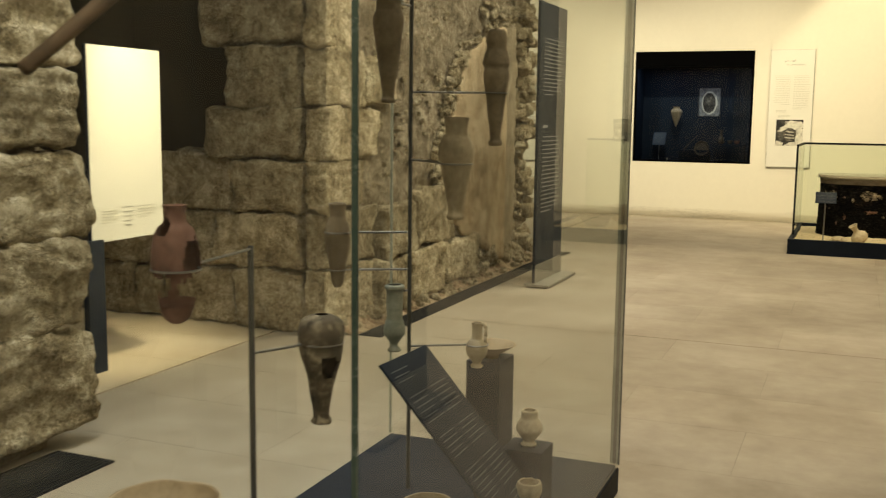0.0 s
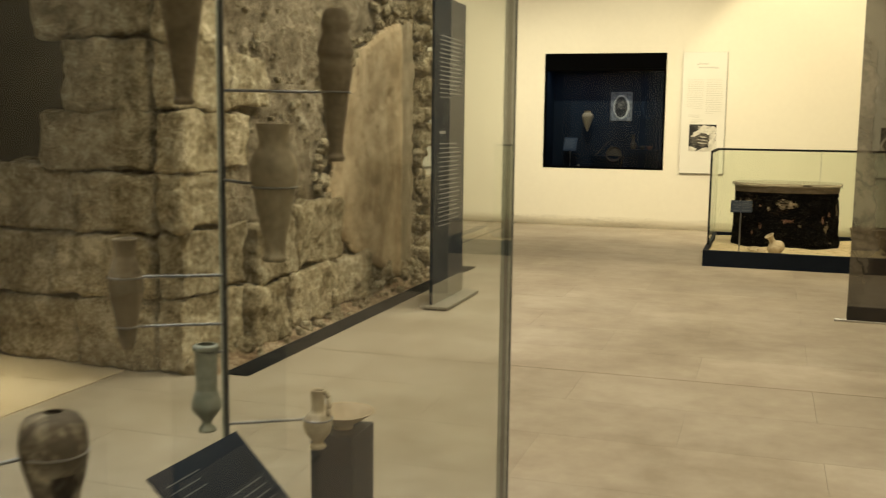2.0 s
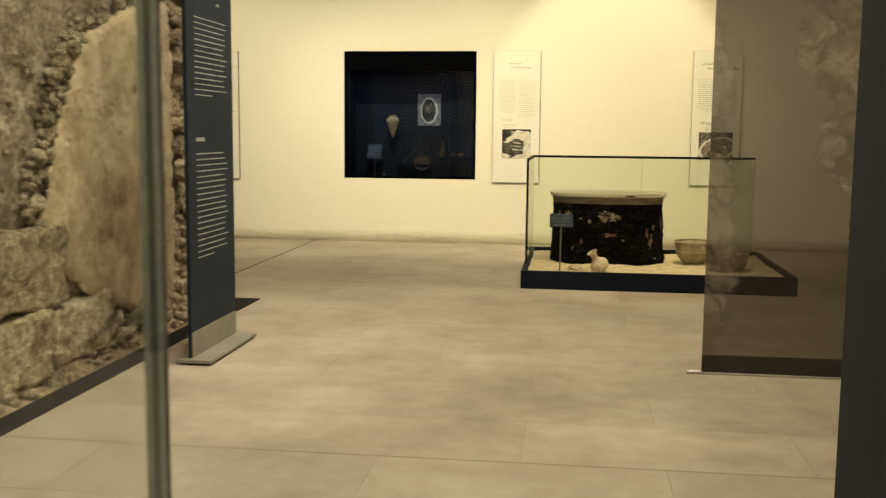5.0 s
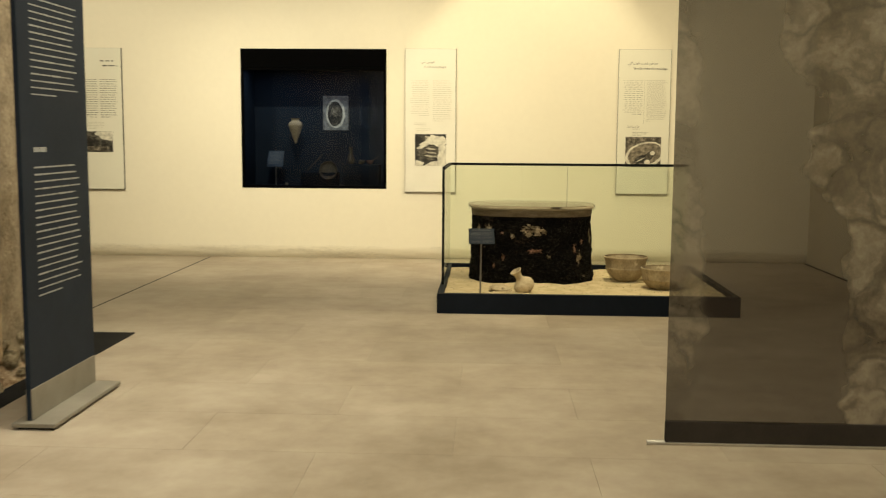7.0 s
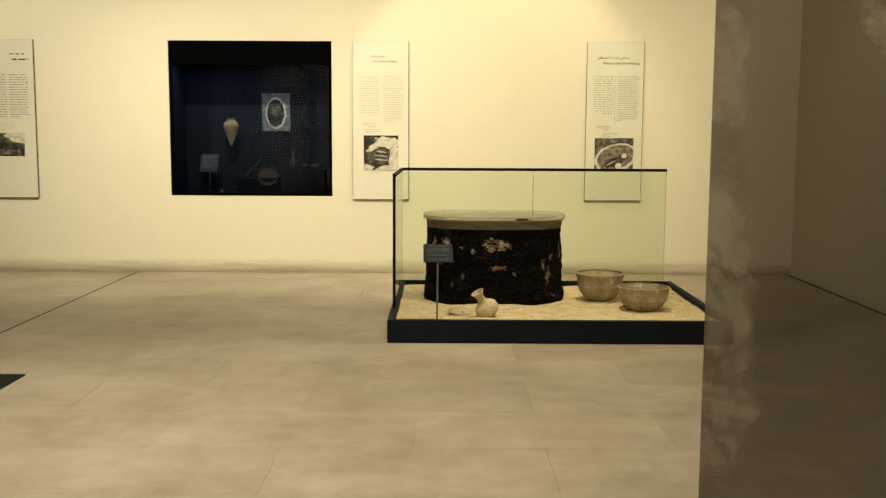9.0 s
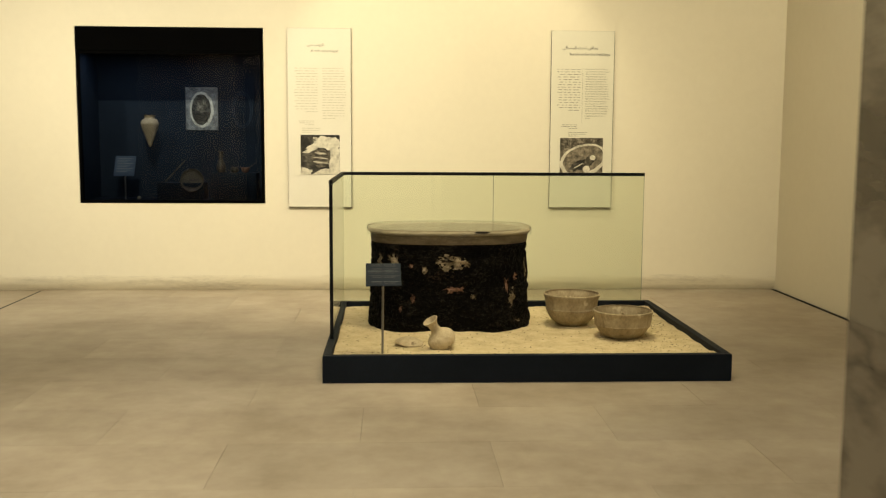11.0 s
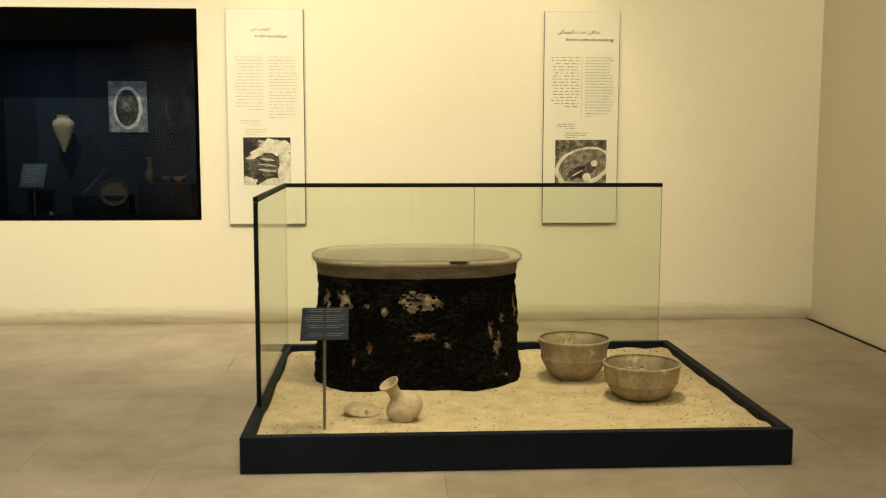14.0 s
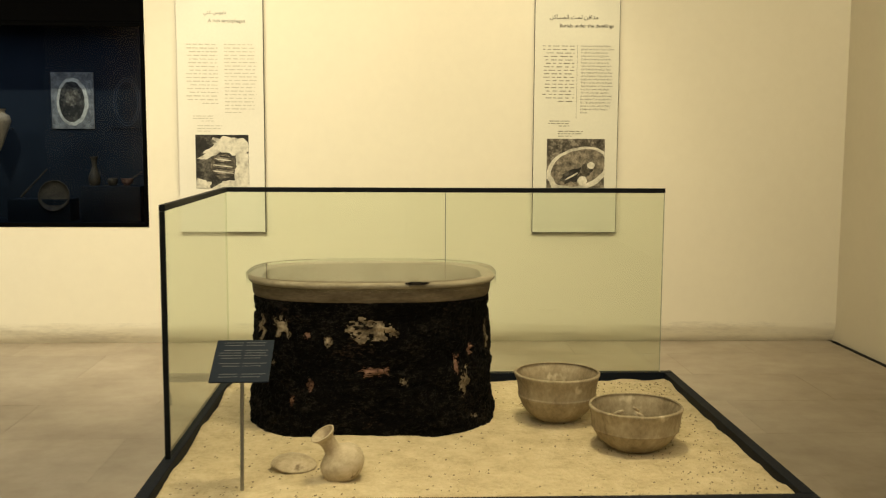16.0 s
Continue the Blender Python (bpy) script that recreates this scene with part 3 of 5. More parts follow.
b = rock(0.70, 4.15, 3.1, 3.0, 105, 0.12, 0.034)
bmesh.ops.translate(b, verts=b.verts, vec=(FACE - 0.05 - 0.35, 5.74 + 2.075, 1.5))
ruin = structure("wall_ruin", b, mortar, "excavated wall of weathered limestone blocks and rubble mortar", "stone wall", True)


def stones(parent, rows, axis, face, deep, seed, rough=0.022):
    """Squared blocks set in a wall; rows of (from, to, bottom, top) along the wall, or face outwards along axis."""
    for k, (a, c, z0, z1) in enumerate(rows):
        lx, lz = c - a - 0.006, z1 - z0 - 0.006
        push = 0.02 * noise.noise((seed + k * 1.7, 0.3, 0.9))
        if axis == "x":
            bm = rock(deep, lx, lz, seed + k, 24, 0.16, rough)
            at = (face - deep / 2 + push, (a + c) / 2, (z0 + z1) / 2)
        else:
            bm = rock(lx, deep, lz, seed + k, 24, 0.16, rough)
            at = ((a + c) / 2, face + deep / 2 + push, (z0 + z1) / 2)
        ob = part("stone_block", bm, limestone, parent, "", True)
        ob.location = at


# corner blocks and the lower courses of the long face
stones(ruin, [(JAMB, 6.30, 0.0, 0.43), (JAMB, 6.36, 0.44, 0.81), (JAMB, 6.14, 0.82, 1.14), (JAMB, 6.40, 1.15, 1.485),
              (JAMB, 6.16, 1.50, 1.87), (JAMB, 6.08, 1.89, 2.30), (JAMB, 6.32, 2.32, 2.74),
              (6.16, 6.62, 1.52, 1.84)], "x", FACE + 0.01, 0.165, 11.0, 0.03)
stones(ruin, [(6.33, 6.82, 0.02, 0.40), (6.84, 7.52, 0.03, 0.42), (7.56, 8.24, 0.06, 0.40),
              (6.40, 6.95, 0.41, 0.80), (6.96, 7.70, 0.43, 0.88)], "x", FACE + 0.075, 0.36, 91.0, 0.028)
# the jamb of the doorway
stones(ruin, [(-3.92, -3.16, 1.90, 2.28), (-3.72, -3.16, 1.49, 1.88), (-3.90, -3.16, 1.14, 1.48), (-3.70, -3.16, 0.79, 1.12),
              (-3.87, -3.16, 0.43, 0.78), (-3.70, -3.16, 0.0, 0.42), (-3.85, -3.16, 2.30, 2.74)], "y", JAMB, 0.4, 31.0, 0.032)
low = thing("low_ruined_wall", "low stretch of broken limestone blocks in the passage", "stone wall", (0, 0, 0), "", "structure")
stones(low, [(-4.34, -3.73, 0.79, 1.18), (-4.42, -3.89, 0.39, 0.78), (-4.56, -4.33, 0.0, 0.37), (-4.32, -3.72, 0.0, 0.38), (-4.9, -4.45, 0.39, 0.75), (-5.0, -4.58, 0, 0.37)],
       "y", JAMB + 0.07, 0.5, 47.0, 0.024)
# the pier on the near side of the doorway
b = boxed(-3.55, -2.98, 0.9, 3.2, 0.0, 2.9)
pier = structure("wall_pier", b, mortar, "pier of big weathered limestone blocks beside the doorway", "stone wall")
stones(pier, [(2.46, 3.33, 1.61, 1.93), (2.52, 3.28, 1.28, 1.60), (2.40, 3.36, 0.92, 1.28), (2.50, 3.30, 0.54, 0.91), (2.36, 3.36, 0.07, 0.53),
              (2.42, 3.30, 1.94, 2.36), (2.5, 3.3, 2.38, 2.8),
              (1.60, 2.44, 1.61, 1.93), (1.66, 2.50, 1.28, 1.60), (1.55, 2.38, 0.92, 1.28), (1.60, 2.48, 0.54, 0.91), (1.50, 2.34, 0.07, 0.53)],
       "x", -2.83, 0.74, 61.0, 0.04)

# smooth old plaster patch on the long face; past a crease, a strip greyed for shade
PATCH = [(0.10, 8.95), (0.20, 8.64), (0.44, 8.01), (0.62, 7.72), (0.87, 7.54), (1.18, 7.60), (1.50, 7.80), (1.86, 7.95), (2.00, 8.145), (2.17, 8.57), (2.27, 9.04), (2.34, 9.5)]


def patch_edge(z):
    for (z0, y0), (z1, y1) in zip(PATCH, PATCH[1:]):
        if z <= z1:
            return y0 + (y1 - y0) * max(0.0, z - z0) / (z1 - z0)
    return PATCH[-1][1]


NY, NZ = 150, 170
skins = (bmesh.new(), bmesh.new())
grids = ({}, {})
for i in range(NY):
    for j in range(NZ):
        y, z = 7.3 + 2.25 * (i + 0.5) / NY, 0.10 + 2.25 * (j + 0.5) / NZ
        left = patch_edge(z) + 0.06 * noise.noise((z * 6, 2.2, 0)) + 0.04 * noise.noise((z * 17, y * 6, 0))
        right = 9.36 + 0.07 * noise.noise((z * 5, 5.1, 0)) + 0.05 * noise.noise((z * 15, 1.1, 0))
        if not left < y < right:
            continue
        k = 1 if y > 9.03 + 0.025 * noise.noise((z * 3, 7.7, 0)) else 0
        quad = []
        for di, dj in ((0, 0), (1, 0), (1, 1), (0, 1)):
            key = (i + di, j + dj)
            if key not in grids[k]:
                yy, zz = 7.3 + 2.25 * key[0] / NY, 0.10 + 2.25 * key[1] / NZ
                dent = 0.03 * math.exp(-((yy - 8.74) ** 2 / 0.004 + (zz - 1.66) ** 2 / 0.003)) + 0.025 * math.exp(-((yy - 8.42) ** 2 / 0.003 + (zz - 0.92) ** 2 / 0.004))
                edge = 0.02 * max(0.0, 1 - (yy - patch_edge(zz)) / 0.12)
                x = FACE + 0.012 - edge + 0.018 * noise.noise((yy * 2, zz * 2, 4)) + 0.006 * noise.noise((yy * 9, zz * 9, 1)) + 0.003 * noise.noise((yy * 25, zz * 25, 6)) - dent - 0.022 * k
                grids[k][key] = skins[k].verts.new((x, yy, zz))
            quad.append(grids[k][key])
        skins[k].faces.new(quad)
for bm, mat, label in ((skins[0], old_plaster, "smooth tan remnant of old wall plaster"), (skins[1], shaded_plaster, "plaster strip past the crease, greyed to show its shade")):
    bmesh.ops.recalc_face_normals(bm, faces=bm.faces)
    bmesh.ops.solidify(bm, geom=bm.faces, thickness=0.03)
    part("plaster_patch", bm, mat, ruin, label, True)

# rubble round the patch, along the foot and on the broken end
rnd = random.Random(5)
verts, faces = [], []


def scatter(y, z, size, out):
    bm = rock(size * rnd.uniform(0.7, 1.2), size * rnd.uniform(0.8, 1.4), size * rnd.uniform(0.7, 1.1), rnd.uniform(0, 60), 4, 0.28, size * 0.26)
    bmesh.ops.rotate(bm, verts=bm.verts, matrix=Euler((rnd.uniform(-0.6, 0.6), rnd.uniform(-0.5, 0.5), rnd.uniform(-0.6, 0.6))).to_matrix())
    base = len(verts)
    verts.extend([(v.co.x + FACE + out, v.co.y + y, v.co.z + z) for v in bm.verts])
    bm.verts.index_update()
    faces.extend([[base + v.index for v in f.verts] for f in bm.faces])
    bm.free()


for k in range(330):
    z = rnd.uniform(0.0, 2.9)
    scatter(9.74 + 0.10 * noise.noise((z * 4, 0, 0)) + rnd.uniform(-0.27, 0.17), z, rnd.uniform(0.05, 0.13), rnd.uniform(-0.20, 0.03))
for k in range(170):
    z = rnd.uniform(0.55, 2.3)
    scatter(patch_edge(z) + rnd.uniform(-0.17, 0.03), z + rnd.uniform(-0.02, 0.05), rnd.uniform(0.02, 0.065), rnd.uniform(-0.03, 0.0))
for k in range(40):
    scatter(rnd.uniform(8.5, 9.5), 2.3 + rnd.uniform(-0.02, 0.16), rnd.uniform(0.03, 0.08), -0.02)
for k in range(46):
    scatter(rnd.uniform(8.2, 9.6), rnd.uniform(0.02, 0.20), rnd.uniform(0.05, 0.13), rnd.uniform(-0.06, 0.02))
for k in range(60):
    scatter(rnd.uniform(5.7, 8.0), rnd.uniform(0.0, 0.07), rnd.uniform(0.05, 0.12), rnd.uniform(-0.08, 0.0))
for k in range(150):
    scatter(rnd.uniform(6.2, 7.8), rnd.uniform(0.9, 2.9), rnd.uniform(0.015, 0.04), rnd.uniform(-0.05, -0.025))
for k in range(90):
    y = rnd.uniform(5.9, 9.75)
    d = rnd.uniform(0.0, 0.16)
    scatter(y, max(0.01, 0.10 - 0.55 * d) + rnd.uniform(-0.02, 0.01), rnd.uniform(0.02, 0.055), d)
me = bpy.data.meshes.new("rubble")
me.from_pydata(verts, [], faces)
for p in me.polygons:
    p.use_smooth = True
me.materials.append(limestone)
rub = new("rubble", me)
rub.parent = ruin
tagged(rub, "broken rubble edge of the wall", "", "", "stuff")


# earth foot between the blocks and the grille
b = bmesh.new()
fv = {}
for i in range(181):
    for j in range(13):
        y, u = 5.72 + 4.08 * i / 180, j / 12
        z = 0.002 + (0.12 + 0.05 * noise.noise((y * 2.3, 4, 1))) * (1 - u) ** 1.5 + 0.03 * (1 - u) * noise.noise((y * 9, u * 4, 6)) + 0.008 * noise.noise((y * 30, u * 9, 2)) * (1 - u)
        fv[i, j] = b.verts.new((-3.03 + (0.225 + 0.012 * noise.noise((y * 8, 1, 1))) * u, y, max(z, 0.0)))
for i in range(180):
    for j in range(12):
        b.faces.new((fv[i, j], fv[i, j + 1], fv[i + 1, j + 1], fv[i + 1, j]))
bmesh.ops.recalc_face_normals(b, faces=b.faces)
part("earth_foot", b, earth_mat, ruin, "reddish crumbling earth along the foot", True)


# ---- floor grilles ----
def grille(x0, x1, y0, y1, label):
    g = thing("floor_grille", label, "floor grille", (0, 0, 0), "", "structure")
    part("recess", boxed(x0, x1, y0, y1, -0.010, 0.0035), black_metal, g)
    n = int((x1 - x0) / 0.022)
    for k in range(n):
        x = x0 + (k + 0.5) * (x1 - x0) / n
        part("slat", boxed(x - 0.006, x + 0.006, y0, y1, 0.004, 0.008), grille_mat, g)


grille(-2.80, -2.64, 5.76, 10.42, "black slotted floor grille along the ruined wall")
grille(-3.02, -2.802, 9.85, 10.42, "short black slotted floor grille past the broken wall end")
grille(-2.90, -2.59, 1.2, 3.17, "black slotted floor grille before the stone pier")


# ---- standing text panels ----
def standing_panel(at, turn, width, label, seed, printed=True):
    t = thing("text_totem", label, "text panel", at, "standing text panels")
    t.rotation_euler = (0, 0, radians(turn))
    part("plate", boxed(0, width, -0.012, 0.012, 0.035, 2.40, 0.003), slate_metal, t)
    part("foot_strip", boxed(0.002, width - 0.002, -0.016, 0.016, 0.035, 0.19, 0.002), base_metal, t, "lighter grey metal foot strip")
    part("base_plate", boxed(-0.05, width + 0.02, -0.15, 0.07, 0.012, 0.034, 0.004), base_metal, t, "flat grey metal base plate")
    part("base_runner", boxed(-0.03, width, -0.13, 0.05, 0.0, 0.012), black_metal, t)
    if not printed:
        return t
    bars(t, pale_ink, 0.13, 0.70 * width / 0.8, 1.62, 2.12, 15, -0.0135, seed, 0.26, gap=0.003)
    bars(t, pale_ink, 0.13, 0.42, 1.345, 1.385, 1, -0.0135, seed + 1, 0.8, "right", "title_line", gap=0.005)
    bars(t, pale_ink, 0.13, 0.68 * width / 0.8, 0.62, 1.295, 19, -0.0135, seed + 2, 0.26, gap=0.003)
    bars(t, pale_ink, 0.52, 0.62, 2.2, 2.225, 1, -0.0135, seed + 3, 0.8, "right", "title_line", gap=0.005)
    return t


standing_panel((-2.33, 8.08, 0), 90, 0.80, "slate-grey metal text panel standing by the ruined wall", 21)
standing_panel((0.577, 4.58, 0), -90, 0.84, "slate-grey metal text panel standing beside the walkway", 41, False)

# bright text panel in the passage, on a dark stand
lit = thing("lit_text_panel", "brightly lit white text panel on a dark stand", "text panel", (-3.66, 4.26, 0))
lit.rotation_euler = (0, 0, radians(90))
part("post", boxed(-0.05, 0.08, -0.02, 0.02, 0.0, 0.74, 0.003), slate_metal, lit, "dark metal post")
part("back_board", boxed(0.0, 0.61, 0.0, 0.02, 0.72, 1.80, 0.002), slate_metal, lit)
part("sheet", boxed(0.004, 0.606, -0.006, 0.0, 0.724, 1.796), panel_white, lit, "white printed sheet")
bars(lit, faint_ink, 0.08, 0.22, 0.82, 0.90, 5, -0.0075, 3, 0.4)
bars(lit, faint_ink, 0.38, 0.54, 0.83, 0.91, 5, -0.0075, 4, 0.4)
for rx, rz in ((0.05, 0.065), (0.04, 0.05)):
    b = bmesh.new()
    for i in range(5):
        z = 0.80 + i * 0.026
        box(b, 0.30 - rx * (0.6 + 0.1 * i), 0.30 + rx * (0.6 + 0.1 * i), -0.0078, -0.0072, z, z + 0.003)
    part("drawing", b, grey_ink, lit)
    break

# ---- hanging gauze banner ----
ban = thing("gauze_banner", "sheer brown printed banner with a picture of broken stone", "banner", (0, 0, 0))
b = bmesh.new()
vs = {}
for i in range(41):
    for j in range(31):
        x, z = 0.58 + 2.5 * i / 40, 0.37 + 4.08 * j / 30
        vs[i, j] = b.verts.new((x, 6.98 + 0.006 * math.sin(x * 5) * (1 - j / 40), z))
for i in range(40):
    for j in range(30):
        b.faces.new((vs[i, j], vs[i + 1, j], vs[i + 1, j + 1], vs[i, j + 1]))
part("sheet", b, cloth, ban, "", True)
part("hem", boxed(0.58, 3.08, 6.974, 6.992, 0.326, 0.415, 0.004), hem_cloth, ban, "dark sewn hem")
part("weight_bar", rod(bmesh.new(), (0.515, 6.983, 0.331), (3.15, 6.983, 0.331), 0.010, 14), alu, ban, "grey metal weight bar")
part("top_rail", rod(bmesh.new(), (0.55, 6.98, 4.46), (3.14, 6.98, 4.46), 0.03, 14), alu, ban)

# ---- glass case with pottery ----
case = thing("glass_showcase", "tall frameless glass showcase on a slate-blue plinth", "showcase", (-0.591, 1.485, 0))
case.rotation_euler = (0, 0, radians(0.41))
CW, CL, CH = 0.975, 2.215, 2.6
part("plinth", boxed(-CW, 0, 0, CL, 0.0, 0.10, 0.004), black_metal, case)
part("deck", boxed(-CW + 0.012, -0.012, 0.012, CL - 0.012, 0.1005, 0.112), slate_metal, case, "slate-blue display deck")
for x0, x1, y0, y1, facing in ((-0.010, 0.0, 0.012, CL - 0.012, (1, 0, 0)), (-CW, -CW + 0.010, 0.012, CL - 0.012, (1, 0, 0)),
                               (-CW + 0.012, -0.012, 0.0, 0.010, (0, -1, 0)), (-CW + 0.012, -0.012, CL - 0.010, CL, (0, -1, 0))):
    pane(x0, x1, y0, y1, 0.113, CH, case_glass, case, "clear glass pane", facing)
for x, y, m in ((-0.011, 0.0, edge_glass), (-0.011, CL - 0.011, pale_edge), (-CW, CL - 0.011, pale_edge), (-CW, 0.0, edge_glass)):
    part("glass_corner", boxed(x + 0.001, x + 0.010, y + 0.001, y + 0.010, 0.113, CH), m, case)
part("corner_seal", boxed(-0.036, -0.0262, CL + 0.0005, CL + 0.003, 0.113, CH), pale_edge, case, "pale silicone corner seal")
part("corner_seal", boxed(-0.0257, -0.002, CL + 0.0005, CL + 0.004, 0.113, CH), seal_grey, case, "grey corner seal")
part("corner_line", boxed(-0.016, -0.011, CL + 0.0045, CL + 0.006, 0.113, CH), post_metal, case)
part("corner_line", boxed(0.0005, 0.002, CL - 0.012, CL - 0.004, 0.113, CH), post_metal, case)
part("lid", boxed(-CW, 0, 0, CL, CH, CH + 0.03, 0.004), slate_metal, case)
DECK = 0.112


def vessel(name, outline, material, at, label, seg=36, wobble=0.05, lean=(0, 0, 0), wall=0.006, seed=1.0, category="vessel", gap=None):
    """A thrown pot: outer curve up, then the inner wall down again."""
    outer = smooth_profile(outline)
    inner = [(max(r - wall, 0.0), z + (wall if i == 0 else 0)) for i, (r, z) in enumerate(outer)]
    inner = [q for q in reversed(inner) if q[0] > 0.004 and q[1] > outline[0][1] + wall]
    bm = lathe([(0, outer[0][1])] + outer + inner + [(0, outline[0][1] + 2 * wall)], seg, 1.0, wobble, seed)
    for a0, half, z0, z1 in gap or ():
        out = []
        for f in bm.faces:
            c = f.calc_center_median()
            d = (math.atan2(c.y, c.x) - a0 + math.pi) % (2 * math.pi) - math.pi
            j = 0.5 * noise.noise((c.z * 40, d * 4, seed))
            mid = (2 * c.z - z0 - z1) / (z1 - z0)
            if abs(d) / half + 0.5 * j < 1 - 0.5 * mid * mid and z0 + 0.01 * j < c.z < z1 + 0.02 * j:
                out.append(f)
        bmesh.ops.delete(bm, geom=out, context="FACES")
    ob = part(name, bm, material, None, "", True)
    ob.location = at
    ob.rotation_euler = [radians(a) for a in lean]
    return tagged(ob, label, category)


def ring_mount(parent, post, z, centre, radius, name="arm", seg=24):
    """A steel arm from a post and the wire ring that holds a pot."""
    c = Vector((centre[0], centre[1], z))
    p = Vector((post[0], post[1], z))
    d = (c - p).normalized()
    part(name, rod(bmesh.new(), p, c - d * radius, 0.0038, 8), steel, parent)
    bm = bmesh.new()
    for i in range(seg):
        a0, a1 = 2 * math.pi * i / seg, 2 * math.pi * (i + 1) / seg
        rod(bm, c + Vector((math.cos(a0), math.sin(a0), 0)) * radius, c + Vector((math.cos(a1), math.sin(a1), 0)) * radius, 0.0026, 6)
    part("wire_ring", bm, steel, parent)


P1, P2 = (-1.24, 2.15), (-1.245, 3.14)
stand1 = thing("mount_stand", "dark metal post with steel arms holding pots", "stand", (0, 0, 0), "pot stands")
part("post", rod(bmesh.new(), (*P1, DECK), (*P1, 1.10), 0.0078, 14), post_metal, stand1)
stand2 = thing("mount_stand", "tall dark metal post with steel arms holding pots", "stand", (0, 0, 0), "pot stands")
part("post", rod(bmesh.new(), (*P2, DECK), (*P2, 1.84), 0.0070, 14), post_metal, stand2)

amph = [(0.02, 0.0), (0.024, 0.012), (0.018, 0.03), (0.026, 0.10), (0.036, 0.18), (0.045, 0.235), (0.041, 0.262), (0.047, 0.280), (0.041, 0.308), (0.033, 0.332), (0.037, 0.358), (0.031, 0.384), (0.024, 0.393)]
vessel("tall_jar", [(0.02, 0), (0.024, 0.01), (0.02, 0.03), (0.032, 0.12), (0.045, 0.215), (0.051, 0.262), (0.046, 0.285), (0.041, 0.30), (0.041, 0.36), (0.046, 0.40)], brown_clay, (-1.248, 2.968, 1.475), "tall brown pointed clay jar held on a wire ring", seed=2)
vessel("tall_jar", amph, brown_clay, (-0.985, 3.27, 1.335), "brown pointed clay jar with a ridged shoulder on a wire ring", seed=3)
vessel("tall_jar", [(0.024, 0), (0.028, 0.01), (0.024, 0.03), (0.034, 0.09), (0.05, 0.17), (0.056, 0.215), (0.048, 0.25), (0.036, 0.27), (0.036, 0.30), (0.042, 0.325)], grey_clay, (-1.003, 2.958, 1.108), "pale buff pointed clay jar held on a wire ring", seed=4)
vessel("tall_jar", [(0.012, 0), (0.02, 0.02), (0.028, 0.07), (0.04, 0.14), (0.043, 0.19), (0.032, 0.23), (0.026, 0.25), (0.032, 0.29)], brown_clay, (-1.462, 3.017, 0.845), "small brown pointed clay jar held on a wire ring", seed=5)
vessel("bottle", [(0.022, 0), (0.024, 0.006), (0.013, 0.022), (0.018, 0.035), (0.036, 0.06), (0.038, 0.08), (0.032, 0.105), (0.028, 0.12), (0.0285, 0.17), (0.029, 0.215), (0.034, 0.222), (0.034, 0.232), (0.028, 0.236)], green_glaze, (-1.29, 3.115, 0.615), "slim bottle with worn grey-green glaze", seed=6, category="bottle")
red = vessel("broken_jar", [(0.012, 0), (0.03, 0.018), (0.048, 0.08), (0.052, 0.15), (0.042, 0.205), (0.026, 0.225), (0.024, 0.25), (0.028, 0.262)], red_clay, (-1.195, 1.79, 0.972), "broken reddish clay jar with a restored gap", seed=7, seg=60, gap=[(-0.85, 3.0, 0.040, 0.120), (-0.05, 0.55, 0.09, 0.19), (-1.75, 0.5, 0.195, 0.236)])
vessel("broken_jar", [(0.027, 0), (0.029, 0.008), (0.022, 0.023), (0.028, 0.073), (0.044, 0.146), (0.060, 0.218), (0.063, 0.255), (0.052, 0.288), (0.022, 0.302)], sooty_clay, (-1.144, 2.342, 0.595), "sooty pointed clay jar with broken side", seed=8, seg=60, wobble=0.14, gap=[(-0.5, 0.6, 0.13, 0.195)])
sj = vessel("small_jug", [(0.02, 0), (0.022, 0.008), (0.015, 0.018), (0.034, 0.045), (0.04, 0.07), (0.03, 0.095), (0.019, 0.108), (0.019, 0.15), (0.021, 0.163)], pale_clay, (-1.038, 3.268, 0.549), "small pale clay jug with a tall neck", seed=9, category="jug")
b = bmesh.new()
arc = [(0.016, 0.156), (0.027, 0.157), (0.032, 0.144), (0.033, 0.115), (0.030, 0.094)]
for (r0, z0), (r1, z1) in zip(arc, arc[1:]):
    rod(b, (r0, 0, z0), (r1, 0, z1), 0.0065, 10)
part("handle", b, pale_clay, sj, "", True)
ring_mount(stand2, P2, 1.80, (-1.248, 2.968), 0.049)
ring_mount(stand2, P2, 1.515, (-0.985, 3.27), 0.040)
ring_mount(stand2, P2, 1.285, (-1.003, 2.958), 0.053)
ring_mount(stand2, P2, 1.035, (-1.462, 3.017), 0.043)
ring_mount(stand2, P2, 0.905, (-1.462, 3.017), 0.027)
ring_mount(stand2, P2, 0.83, (-1.29, 3.115), 0.028)
ring_mount(stand2, P2, 0.632, (-1.038, 3.268), 0.040)
ring_mount(stand1, P1, 1.092, (-1.195, 1.79), 0.054)
ring_mount(stand1, P1, 0.821, (-1.144, 2.342), 0.062)

